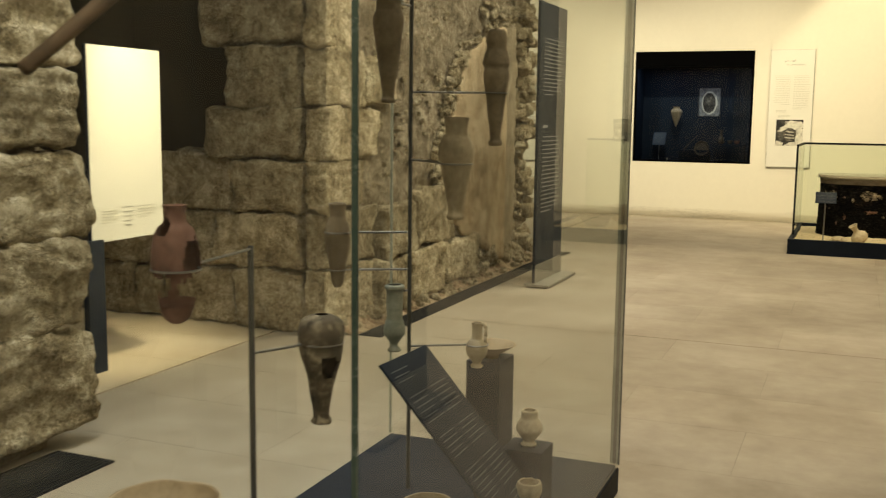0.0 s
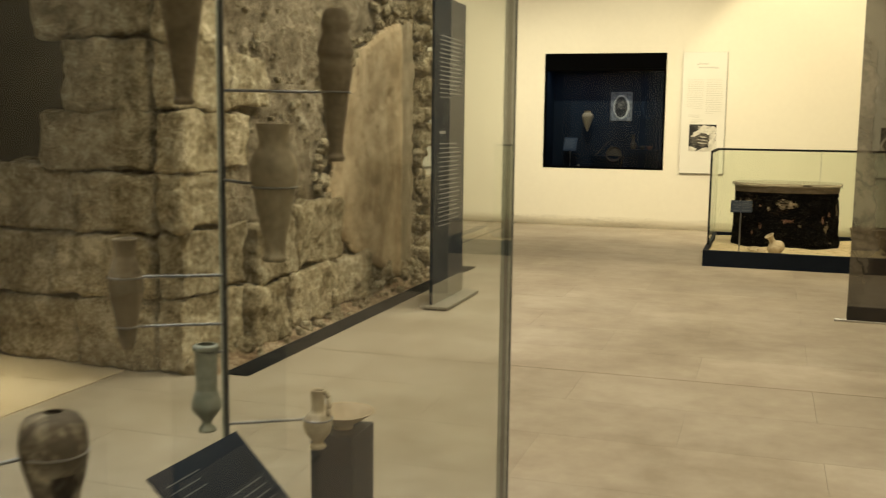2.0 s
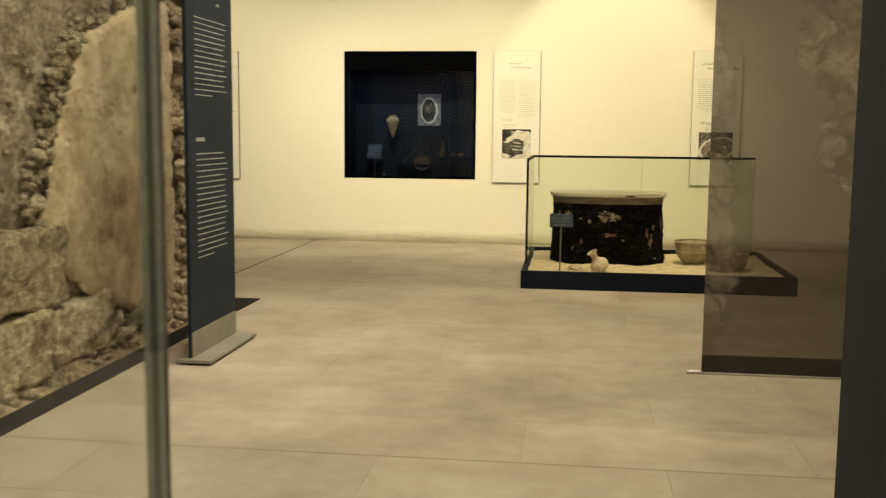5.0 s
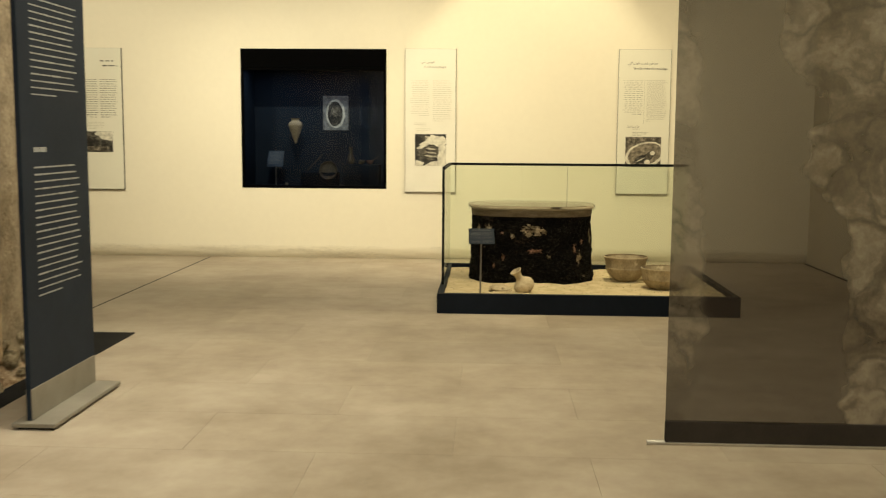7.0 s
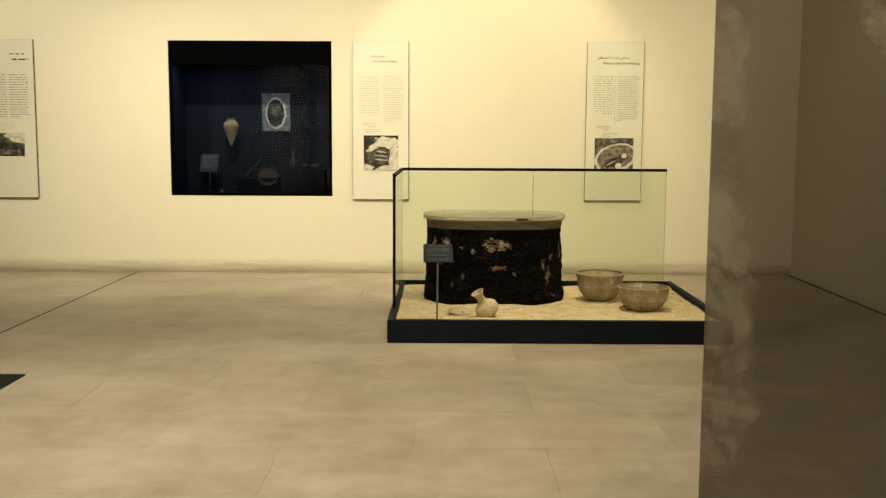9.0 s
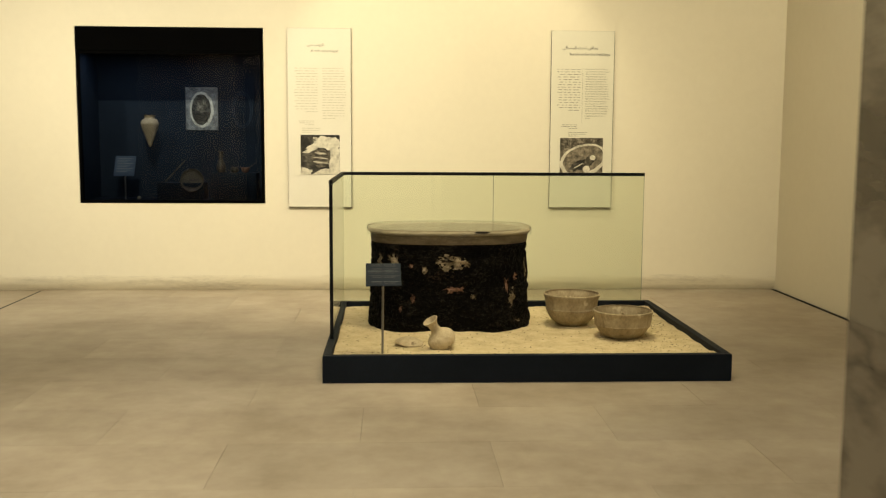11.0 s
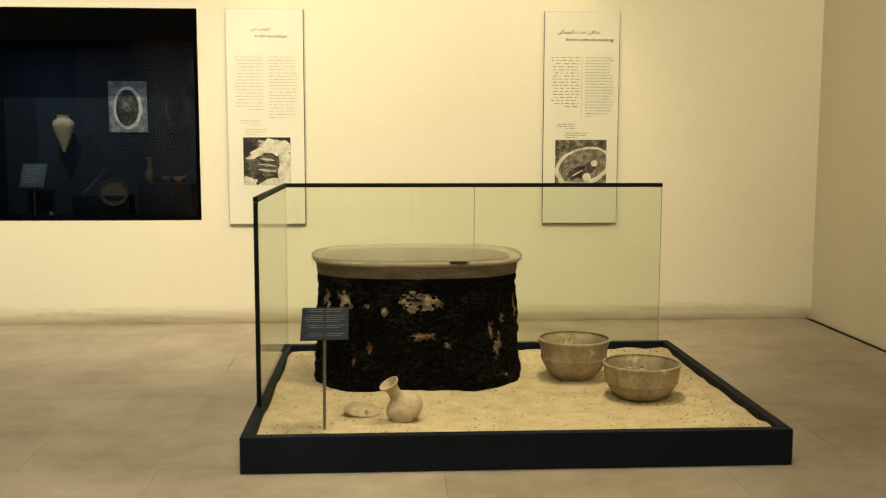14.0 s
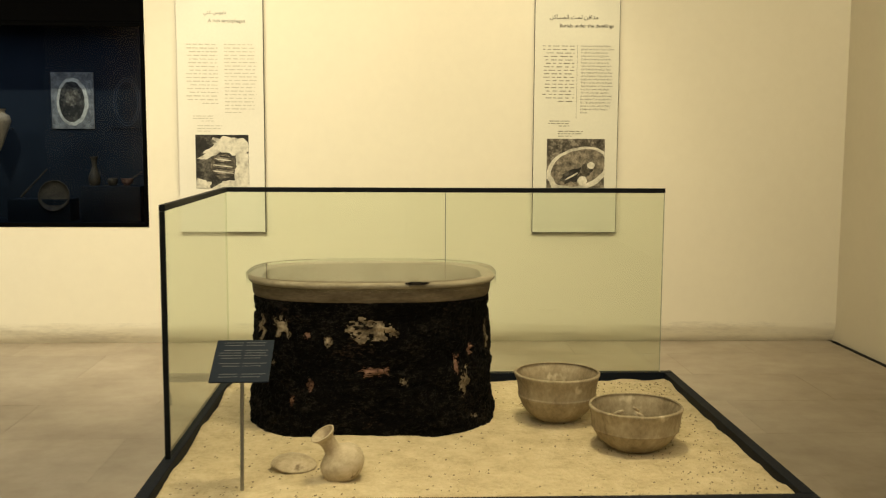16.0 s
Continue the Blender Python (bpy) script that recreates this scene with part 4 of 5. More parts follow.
for x0, x1, y0, y1, z1, lab in ((-1.152, -1.018, 3.46, 3.63, 0.52, "tall slate-grey display block under a shallow dish"), (-0.835, -0.70, 2.965, 3.095, 0.372, "short slate-grey display block under a small cup"),
                                (-0.80, -0.66, 2.74, 2.90, 0.24, "low slate-grey display block")):
    blk = part("display_block", boxed(x0, x1, y0, y1, DECK + 0.0005, z1, 0.003), slate_metal)
    tagged(blk, lab, "display block", "display blocks")
vessel("dish", [(0.03, 0), (0.032, 0.012), (0.06, 0.03), (0.095, 0.052)], tan_clay, (-1.082, 3.545, 0.5205), "shallow tan clay dish on a block", seed=10, category="dish")
vessel("small_cup", [(0.024, 0), (0.026, 0.006), (0.018, 0.016), (0.03, 0.032), (0.043, 0.055), (0.036, 0.08), (0.027, 0.094), (0.028, 0.112), (0.024, 0.118)], pale_clay, (-0.763, 3.03, 0.3725), "small pale clay footed cup on a block", seed=11, category="cup")
vessel("broken_cup", [(0.02, 0), (0.03, 0.02), (0.04, 0.05), (0.036, 0.075)], pale_clay, (-0.705, 2.86, 0.2405), "little broken pale clay cup on a block", seed=12, wobble=0.2, category="cup")
vessel("bowl", [(0.035, 0), (0.045, 0.008), (0.068, 0.04), (0.08, 0.085), (0.081, 0.10)], pale_clay, (-1.03, 2.82, DECK + 0.001), "yellowish clay bowl standing on the deck", seed=13, category="bowl")
vessel("dark_bowl", [(0.03, 0), (0.05, 0.012), (0.066, 0.05), (0.068, 0.075)], sooty_clay, (-0.92, 3.12, DECK + 0.001), "dark brown clay bowl standing on the deck", seed=14, category="bowl")
blk = part("display_block", boxed(-1.40, -1.20, 1.76, 1.96, DECK + 0.0005, 0.42, 0.003), slate_metal)
tagged(blk, "slate-grey display block under a broken bowl", "display block", "display blocks")
vessel("broken_bowl", [(0.045, 0), (0.06, 0.008), (0.11, 0.06), (0.132, 0.10)], tan_clay, (-1.30, 1.86, 0.421), "broken olive clay bowl on a block", seed=15, wobble=0.16, category="bowl")

# sloping label in the case
lab = thing("case_label", "dark sloping label board with pale lines of writing", "label", (0, 0, 0))
top0, top1 = Vector((-1.035, 2.47, 0.735)), Vector((-1.073, 2.88, 0.705))
down = Vector((0.40, 0.12, -0.54))
b = bmesh.new()
u, n = (top1 - top0), (top1 - top0).cross(down).normalized()
vs = [b.verts.new(p + n * h) for h in (0.0, -0.006) for p in (top0, top1, top1 + down, top0 + down)]
for f in ((0, 1, 2, 3), (7, 6, 5, 4), (0, 4, 5, 1), (1, 5, 6, 2), (2, 6, 7, 3), (3, 7, 4, 0)):
    b.faces.new([vs[i] for i in f])
part("board", b, slate_metal, lab)
rnd = random.Random(9)
lift = n * 0.0015 if n.x > 0 else n * (-0.0075)
for a0, c0, first in ((0.07, 0.45, 0), (0.52, 0.93, 5)):
    for lines in (range(0, 3), range(5, 11), range(13, 18), range(20, 27), range(28, 34)):
        if lines[0] < first:
            continue
        b = bmesh.new()
        for k in lines:
            v0, a, end = 0.05 + k * 0.026, a0, c0 - rnd.uniform(0.0, 0.1)
            while a < end:
                word = min(rnd.uniform(0.03, 0.10), end - a)
                q = [top0 + u * t + down * v + lift for t, v in ((a, v0), (a + word, v0), (a + word, v0 + 0.0045), (a, v0 + 0.0045))]
                b.faces.new([b.verts.new(p) for p in q])
                a += word + 0.012
        part("text_block", b, label_ink, lab)

# brown spout that reaches into view high in the case
sp = part("clay_spout", rod(bmesh.new(), (-1.30, 1.485, 1.512), (-1.30, 1.88, 1.775), 0.015, 16, 0.018), wood_brown, None, "", True)
tagged(sp, "long worn brown clay spout held high in the case", "spout")

# ---- coffin display ----
PX0, PX1, PY0, PY1, PH = -0.49, 1.965, 11.42, 13.41, 0.165
tray = thing("display_tray", "low dark slate display tray filled with sand", "display tray", (0, 0, 0))
for nm, x0, x1, y0, y1 in (("front_board", PX0, PX1, PY0, PY0 + 0.05), ("back_board", PX0, PX1, PY1 - 0.05, PY1),
                           ("side_board", PX0, PX0 + 0.05, PY0 + 0.051, PY1 - 0.051), ("side_board", PX1 - 0.05, PX1, PY0 + 0.051, PY1 - 0.051)):
    part(nm, boxed(x0, x1, y0, y1, 0.0, PH, 0.003), tray_metal, tray)
part("bottom_board", boxed(PX0 + 0.051, PX1 - 0.051, PY0 + 0.051, PY1 - 0.051, 0.0, 0.05), slate_metal, tray)
b = bmesh.new()
SX, SY = 150, 120


def sand_height(x, y):
    e = min(x - PX0 - 0.05, PX1 - 0.05 - x, y - PY0 - 0.05, PY1 - 0.05 - y)
    return (0.118 + 0.016 * noise.noise((x * 2.1, y * 2.1, 0)) + 0.007 * noise.noise((x * 7, y * 7, 3)) + 0.003 * noise.noise((x * 22, y * 22, 5))
            + 0.026 * math.exp(-e / 0.05) * max(0, noise.noise((x * 5, y * 5, 9)) + 0.35))


sv = {}
for i in range(SX + 1):
    for j in range(SY + 1):
        x = PX0 + 0.051 + (PX1 - PX0 - 0.102) * i / SX
        y = PY0 + 0.051 + (PY1 - PY0 - 0.102) * j / SY
        sv[i, j] = b.verts.new((x, y, sand_height(x, y)))
for i in range(SX):
    for j in range(SY):
        b.faces.new((sv[i, j], sv[i + 1, j], sv[i + 1, j + 1], sv[i, j + 1]))
sand = part("sand", b, sand_mat, None, "", True)
tagged(sand, "bed of pale yellow sand in the tray", "sand", "", "stuff")
rnd = random.Random(77)
verts, faces = [], []
for k in range(2400):
    x = rnd.uniform(PX0 + 0.08, PX1 - 0.08)
    y = rnd.uniform(PY0 + 0.08, PY1 - 0.1)
    if rnd.random() > 0.25 + 0.75 * (x > 1.5) + 0.3 * (y < 11.7):
        continue
    s = rnd.uniform(0.002, 0.0055)
    z = sand_height(x, y) + s * 0.3
    base = len(verts)
    for d in ((1, 0, 0), (-1, 0, 0), (0, 1, 0), (0, -1, 0), (0, 0, 0.8), (0, 0, -0.8)):
        verts.append((x + d[0] * s * rnd.uniform(0.7, 1.3), y + d[1] * s * rnd.uniform(0.7, 1.3), z + d[2] * s))
    faces += [[base + i for i in f] for f in ((0, 2, 4), (2, 1, 4), (1, 3, 4), (3, 0, 4), (2, 0, 5), (1, 2, 5), (3, 1, 5), (0, 3, 5))]
me = bpy.data.meshes.new("grit")
me.from_pydata(verts, [], faces)
me.materials.append(grit_mat)
tagged(new("grit", me), "dark grit and crumbs strewn over the sand", "grit", "", "stuff")

# glass screen on two sides with a black cap rail
GX, GY, GF, GR, GT = -0.465, 13.36, 11.93, 1.885, 1.165
scr = thing("glass_screen", "clear glass screen with black cap rail on the tray", "glass screen", (0, 0, 0))
for x0, x1, y0, y1, facing in ((GX - 0.006, GX + 0.006, GF, GY - 0.008, (1, 0, 0)), (GX - 0.006, 0.700, GY - 0.006, GY + 0.006, (0, -1, 0)), (0.704, GR, GY - 0.006, GY + 0.006, (0, -1, 0))):
    pane(x0, x1, y0, y1, PH + 0.002, GT - 0.012, clear_glass, scr, "green-tinted clear glass pane", facing)
part("cap_rail", boxed(GX - 0.012, GX + 0.012, GF - 0.012, GY - 0.013, GT - 0.011, GT + 0.014, 0.002), black_metal, scr, "black metal cap rail")
part("cap_rail", boxed(GX - 0.012, GR + 0.004, GY - 0.012, GY + 0.012, GT - 0.011, GT + 0.014, 0.002), black_metal, scr, "black metal cap rail")
part("end_post", boxed(GX - 0.011, GX + 0.011, GF - 0.014, GF - 0.001, PH + 0.001, GT - 0.0115, 0.002), black_metal, scr, "black upright at the pane's end")
part("joint_strip", boxed(0.7005, 0.7035, GY - 0.0055, GY + 0.0055, PH + 0.003, GT - 0.012), edge_glass, scr)
part("glass_edge", boxed(GR + 0.0005, GR + 0.003, GY - 0.006, GY + 0.006, PH + 0.003, GT - 0.012), pale_edge, scr)

# bathtub coffin
TX, TY, HX, HY, BASE, RIM = 0.325, 12.77, 0.572, 0.42, 0.085, 0.805


def crust(p, seed):
    """Lumps, drag marks and flaked edges of the coat."""
    k = noise.fractal(Vector((p.x * 5, p.y * 5, p.z * 6)) + Vector((seed, 0, 0)), 1.0, 2.0, 4)
    k += 0.8 * abs(noise.noise(Vector((p.x * 14, p.y * 14, p.z * 26))))
    k += 0.55 * abs(noise.noise(Vector((p.x * 9, p.y * 9, p.z * 42)) + Vector((5, 0, 0)))) + 0.55 * noise.noise(p * 42) + 0.4 * noise.noise(p * 85)
    return k


def flare(u):
    """Width of the body by height: a wide foot, a waist, then the collar."""
    return 0.993 + 0.022 * (1 - u) ** 3 - 0.030 * u - 0.008 * math.sin(math.pi * u)


def oval(n, hx, hy, power, z, rough=0.0, seed=0.0):
    pts = []
    for i in range(n):
        a = 2 * math.pi * i / n
        c, s = math.cos(a), math.sin(a)
        p = Vector((hx * math.copysign(abs(c) ** (2 / power), c), hy * math.copysign(abs(s) ** (2 / power), s), z))
        d = Vector((p.x, p.y, 0)).normalized()
        if rough:
            p += d * (crust(p, seed) * rough)
        pts.append(p)
    return pts


def loft(rings, close=False):
    bm = bmesh.new()
    rows = [[bm.verts.new(p) for p in r] for r in rings]
    n = len(rows[0])
    for p, q in zip(rows, rows[1:]):
        for i in range(n):
            j = (i + 1) % n
            bm.faces.new((p[i], p[j], q[j], q[i]))
    if close:
        bm.faces.new(rows[-1])
    return bm


tub = thing("bathtub_coffin", "large oval clay coffin coated in black bitumen, pale rim", "coffin", (TX, TY, 0))
rings = []
for k in range(111):
    u = k / 110
    z = BASE + (RIM - 0.085 - BASE) * u
    w = flare(u)
    rings.append(oval(420, HX * w, HY * w, 2.7, z, 0.013 if k < 109 else 0.004, 3.0))
part("body", loft(rings), bitumen, tub, "flaking black bitumen coat with brown patches", True)
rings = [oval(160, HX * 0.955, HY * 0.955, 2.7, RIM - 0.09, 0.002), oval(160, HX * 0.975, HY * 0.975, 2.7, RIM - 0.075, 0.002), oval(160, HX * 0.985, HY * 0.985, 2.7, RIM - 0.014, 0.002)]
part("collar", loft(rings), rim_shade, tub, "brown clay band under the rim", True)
rings = []
for dr, z in ((0.98, -0.024), (1.006, -0.020), (1.014, -0.010), (1.008, -0.001), (0.98, 0.003), (0.93, 0.002), (0.905, -0.006)):
    rings.append(oval(160, HX * dr, HY * dr - 0.02 * (1 - dr), 2.7, RIM + z, 0.003, 8.0))
part("rim", loft(rings), rim_clay, tub, "pale worn clay rim", True)
rings = []
for dr, z in ((0.905, -0.006), (0.897, -0.03), (0.885, -0.2), (0.875, -0.4), (0.86, -0.6)):
    rings.append(oval(160, HX * dr, HY * dr - 0.02 * (1 - dr), 2.7, RIM + z, 0.003, 8.0))
part("inner_wall", loft(rings, True), inner_clay, tub, "brown clay inside", True)

b = blob(0.0, 0.0, 0.052, 0.012, 0.0, 7, 24, 0.5)
bmesh.ops.rotate(b, verts=b.verts, matrix=Euler((radians(-62), 0, 0)).to_matrix())
chip = part("rim_chip", b, bitumen, tub, "dark broken chip in the rim")
chip.location = (0.205, -HY * 0.993, RIM + 0.003)

# bare scars where the bitumen has flaked off
rnd = random.Random(15)
SCARS = [(-0.88, 0.88, 0.06, 0.085, 0), (-0.70, 0.90, 0.065, 0.06, 0), (0.02, 0.90, 0.075, 0.075, 0), (-0.33, 0.76, 0.025, 0.035, 0), (-0.47, 0.43, 0.02, 0.04, 1),
         (0.05, 0.52, 0.04, 0.028, 1), (0.80, 0.66, 0.035, 0.03, 1), (0.68, 0.58, 0.025, 0.055, 1), (0.74, 0.42, 0.05, 0.09, 0), (-0.62, 0.27, 0.022, 0.025, 1), (0.95, 0.84, 0.03, 0.10, 0)]
SCARS += [(rnd.uniform(-0.9, 0.9), rnd.uniform(0.1, 0.9), rnd.uniform(0.012, 0.022), rnd.uniform(0.012, 0.022), int(rnd.random() < 0.3)) for k in range(8)]
for k, (ux, uz, wide, tall, pink) in enumerate(SCARS):
    a = 2 * math.pi - math.acos(math.copysign(abs(ux) ** 1.35, ux))
    z = BASE + 0.03 + (RIM - 0.115 - BASE - tall) * uz
    u = (z - BASE) / (RIM - 0.085 - BASE)
    w = flare(u)
    bm = bmesh.new()
    cells = {}
    N = 34
    for i in range(N + 1):
        for j in range(N + 1):
            sx, sz = (i / N - 0.5) * 2, (j / N - 0.5) * 2
            aa = a + sx * wide / HX
            c, s2 = math.cos(aa), math.sin(aa)
            zz = z + sz * tall
            x, y2 = HX * w * math.copysign(abs(c) ** (2 / 2.7), c), HY * w * math.copysign(abs(s2) ** (2 / 2.7), s2)
            d = Vector((x, y2, 0)).normalized()
            nn = crust(Vector((x, y2, zz)), 3.0)
            cells[i, j] = bm.verts.new(Vector((x, y2, zz)) + d * (nn * 0.013 + 0.0024))
    for i in range(N):
        for j in range(N):
            sx, sz = ((i + 0.5) / N - 0.5) * 2, ((j + 0.5) / N - 0.5) * 2
            if math.hypot(sx, sz) < 0.60 + 0.7 * noise.noise((sx * 2.0 + k * 5, sz * 2.0, k)) + 0.5 * noise.noise((sx * 6 + k * 3, sz * 6, k)):
                bm.faces.new((cells[i, j], cells[i + 1, j], cells[i + 1, j + 1], cells[i, j + 1]))
    bmesh.ops.delete(bm, geom=[v for v in bm.verts if not v.link_faces], context="VERTS")
    if len(bm.faces) > 4:
        part("bare_scar", bm, scar_pink if pink else scar_tan, tub, "patch of bare clay", True)
    else:
        bm.free()

cov = part("acrylic_cover", loft([oval(120, HX * 1.030, HY * 1.030, 2.7, RIM - 0.035), oval(120, HX * 1.030, HY * 1.030, 2.7, RIM + 0.010), oval(120, HX * 1.022, HY * 1.022, 2.7, RIM + 0.014)], True), acrylic, None)
cov.location = (TX, TY, 0)
cov.visible_shadow = False
tagged(cov, "thin clear acrylic hood resting on the coffin rim", "cover")

vessel("carinated_bowl", [(0.07, 0), (0.098, 0.008), (0.148, 0.05), (0.176, 0.100), (0.186, 0.124), (0.183, 0.134), (0.190, 0.185), (0.203, 0.222), (0.199, 0.23)], grey_clay, (1.20, 12.62, 0.118), "grey-buff clay bowl with a ridge, standing in sand", 56, 0.015, wall=0.011, seed=20, category="bowl")
vessel("carinated_bowl", [(0.09, 0), (0.115, 0.006), (0.155, 0.04), (0.180, 0.08), (0.187, 0.088), (0.186, 0.097), (0.194, 0.15), (0.203, 0.178), (0.2, 0.185)], grey_clay, (1.475, 12.20, 0.115), "grey-buff mended clay bowl with bones inside, in sand", 56, 0.02, wall=0.011, seed=21, category="bowl")
rnd = random.Random(4)
for k in range(4):
    a = rnd.uniform(0, 6.28)
    sh = part("bone_fragment", rock(0.05, 0.02, 0.012, 80 + k, 3, 0.8, 0.004), pale_clay, None, "", True)
    sh.location = (1.46 + 0.06 * math.cos(a), 12.22 + 0.06 * math.sin(a), 0.225 + 0.012 * k)
    sh.rotation_euler = (0.3, 0.5, a)
    tagged(sh, "pale bone fragment lying in the bowl", "bone", "bone fragments")
b = lathe([(0, 0.06)] + smooth_profile([(0.07, 0.06), (0.11, 0.085), (0.1, 0.105)]) + [(0.05, 0.112), (0, 0.112)], 30, 1.0, 0.05, 3)
fill = part("bowl_fill", b, grit_mat, None, "", True)
fill.location = (1.475, 12.20, 0.115)
tagged(fill, "earth and crumbs filling the mended bowl", "earth")

vessel("leaning_jug", [(0.03, 0.0), (0.055, 0.005), (0.08, 0.03), (0.089, 0.062), (0.080, 0.094), (0.052, 0.118), (0.035, 0.134), (0.030, 0.160), (0.034, 0.186), (0.049, 0.208), (0.050, 0.213)], pale_clay, (0.262, 11.81, 0.133), "pale clay jug leaning over in the sand", 48, 0.03, (12, -30, 0), 0.007, 22, "jug")
vessel("round_lid", [(0.086, 0.0), (0.090, 0.009), (0.070, 0.022), (0.038, 0.033), (0.012, 0.037), (0.004, 0.0375)], pale_clay, (0.03, 11.94, 0.132), "flat domed pale clay lid lying on sand", 40, 0.06, (6, 5, 0), 0.004, 23, "lid")

# label on a thin stand
ls = thing("label_stand", "dark tilted label on a thin steel post", "label", (0, 0, 0))
part("post", rod(bmesh.new(), (-0.139, 11.69, 0.09), (-0.135, 11.72, 0.60), 0.0075, 12), steel, ls, "thin steel post")
tilt = math.atan2(0.105, 0.24)
b = boxed(-0.108, 0.108, -0.131, 0.131, -0.003, 0.003, 0.001)
bd = part("board", b, slate_metal, ls, "slate-grey label board")
bd.matrix_basis = pose(-0.133, 11.715, 0.609, math.degrees(tilt), 0, 1.5)
rnd = random.Random(12)
for col, x0, x1 in ((0, -0.095, -0.008), (1, 0.004, 0.095)):
    for lines in ((0, 1), (3, 4, 5, 6), (8, 9), (12, 13)):
        b = bmesh.new()
        for k in lines:
            y = 0.112 - k * 0.0165
            a = x0 if col else x0 + rnd.uniform(0, 0.03)
            c = x1 - rnd.uniform(0, 0.03) if col else x1
            b.faces.new([b.verts.new(p) for p in ((a, y - 0.0013, 0.0036), (c, y - 0.0013, 0.0036), (c, y + 0.0013, 0.0036), (a, y + 0.0013, 0.0036))])
        part("text_block", b, label_ink, bd)


# ---- wall panels ----
def wall_panel(x0, x1, label, paper):
    p = thing("wall_panel", label, "text panel", (x0, NORTH, 0), "wall text panels")
    w = x1 - x0
    part("board", boxed(0, w, -0.028, -0.002, 0.79, 2.43, 0.001), panel_edge, p)
    part("sheet", boxed(0.0015, w - 0.004, -0.0315, -0.0285, 0.794, 2.4285), paper, p)
    return p, w


Y = -0.0335
pan, w = wall_panel(1.385, 1.975, "cream wall panel about burials with a grave photograph", panel_print)
lettering("Burials under the dwellings", 0.0345, ink, pan, "title", (0.168, Y, 2.205), align="LEFT")
lettering("At the end of the Late Dilmun\nperiod, we observe that at Qal'at\nal-Bahrain the dead and the\nliving were close neighbours.\nChildren buried in small earth-\nenware jars, as well as many\nadults buried in pit-graves or in\nclay \"bathtub sarcophagi\" have\nbeen discovered under the floor\nof the dwellings. This practice is\ntotally alien to Bahrain burial tra-\nditions, where, since the Bronze\nAge, cemeteries had been placed\naway from towns and villages.\nThis was, however, common\npractice in Mesopotamia around\nthe middle of the 1st millennium\nBC. This gives yet another indi-\ncation that there was probably\na Babylonian colony living in\nBahrain.", 0.0168, grey_ink, pan, "body_text", (0.322, Y, 2.075), leading=1.35)
bars(pan, grey_ink, 0.055, 0.275, 1.69, 2.09, 17, Y, 31, 0.24, "left", "arabic_text", gap=0.03)
lettering("\uFEE6\uFEDB\uFE8E\uFEB4\uFEE4\uFEDF\uFE8D \uFE96\uFEA4\uFE97 \uFEE6\uFED3\uFE8D\uFEAA\uFEE3", 0.040, ink, pan, "arabic_title", (0.10, Y, 2.262))
part("divider", boxed(0.294, 0.2955, Y - 0.0004, Y + 0.0004, 1.58, 2.085), grey_ink, pan)
bars(pan, grey_ink, 0.10, 0.25, 1.525, 1.575, 3, Y, 34, 0.32, "left", "caption")
bars(pan, grey_ink, 0.17, 0.36, 1.455, 1.505, 3, Y, 35, 0.32, "right", "caption")
ph = part("photograph", boxed(0.095, 0.50, Y - 0.001, Y + 0.001, 1.105, 1.445), photo_mid, pan, "brown photograph of an oval clay grave")


def cut(bm, x0, x1, z0, z1):
    """Trim a flat shape to the edges of its print."""
    for co, no in (((x0, 0, 0), (-1, 0, 0)), ((x1, 0, 0), (1, 0, 0)), ((0, 0, z0), (0, 0, -1)), ((0, 0, z1), (0, 0, 1))):
        bmesh.ops.bisect_plane(bm, geom=bm.verts[:] + bm.edges[:] + bm.faces[:], plane_co=co, plane_no=no, clear_outer=True)
    return bm


L = Y - 0.0016
F = (0.096, 0.499, 1.106, 1.444)
part("oval_rim", cut(blob(0.315, 1.235, 0.225, 0.150, L, 3, 44, 0.07, 0.32), *F), photo_light, ph)
part("oval_inside", cut(blob(0.318, 1.245, 0.196, 0.122, L - 0.0004, 3, 44, 0.07, 0.32), *F), photo_earth, ph)
part("shape", cut(blob(0.30, 1.195, 0.12, 0.045, L - 0.0008, 9, 24, 0.5, 0.35), *F), photo_dark, ph)
part("shape", cut(blob(0.36, 1.225, 0.075, 0.030, L - 0.0010, 13, 24, 0.6, 0.9), *F), photo_mid, ph)
part("shape", cut(blob(0.405, 1.262, 0.026, 0.024, L - 0.0012, 5, 20, 0.2), *F), photo_light, ph)
part("shape", cut(blob(0.345, 1.155, 0.034, 0.032, L - 0.0012, 6, 20, 0.2), *F), photo_light, ph)
part("shape", cut(blob(0.27, 1.185, 0.050, 0.006, L - 0.0012, 7, 20, 0.4, 0.5), *F), photo_light, ph)
part("shape", cut(blob(0.20, 1.40, 0.12, 0.02, L - 0.0002, 8, 24, 0.6, 0.1), *F), photo_dark, ph)

# brighter sheet and faint ink stand in for the strong wash on this panel
pan, w = wall_panel(-1.05, -0.465, "cream sarcophagus wall panel with a photograph, paled for the wall wash", panel_white)
lettering("A rich sarcophagus", 0.0325, grey_ink, pan, "title", (0.215, Y, 2.215))
bars(pan, faint_ink, 0.06, 0.275, 1.66, 2.08, 17, Y, 51, 0.22, "left", "arabic_text")
bars(pan, faint_ink, 0.32, 0.54, 1.60, 2.08, 20, Y, 52, 0.24, "right", "text_block")
lettering("\uFEF2\uFEE8\uFECF \uFEB1\uFEED\uFEED\uFE8E\uFEE7", 0.034, grey_ink, pan, "arabic_title", (0.185, Y, 2.27))
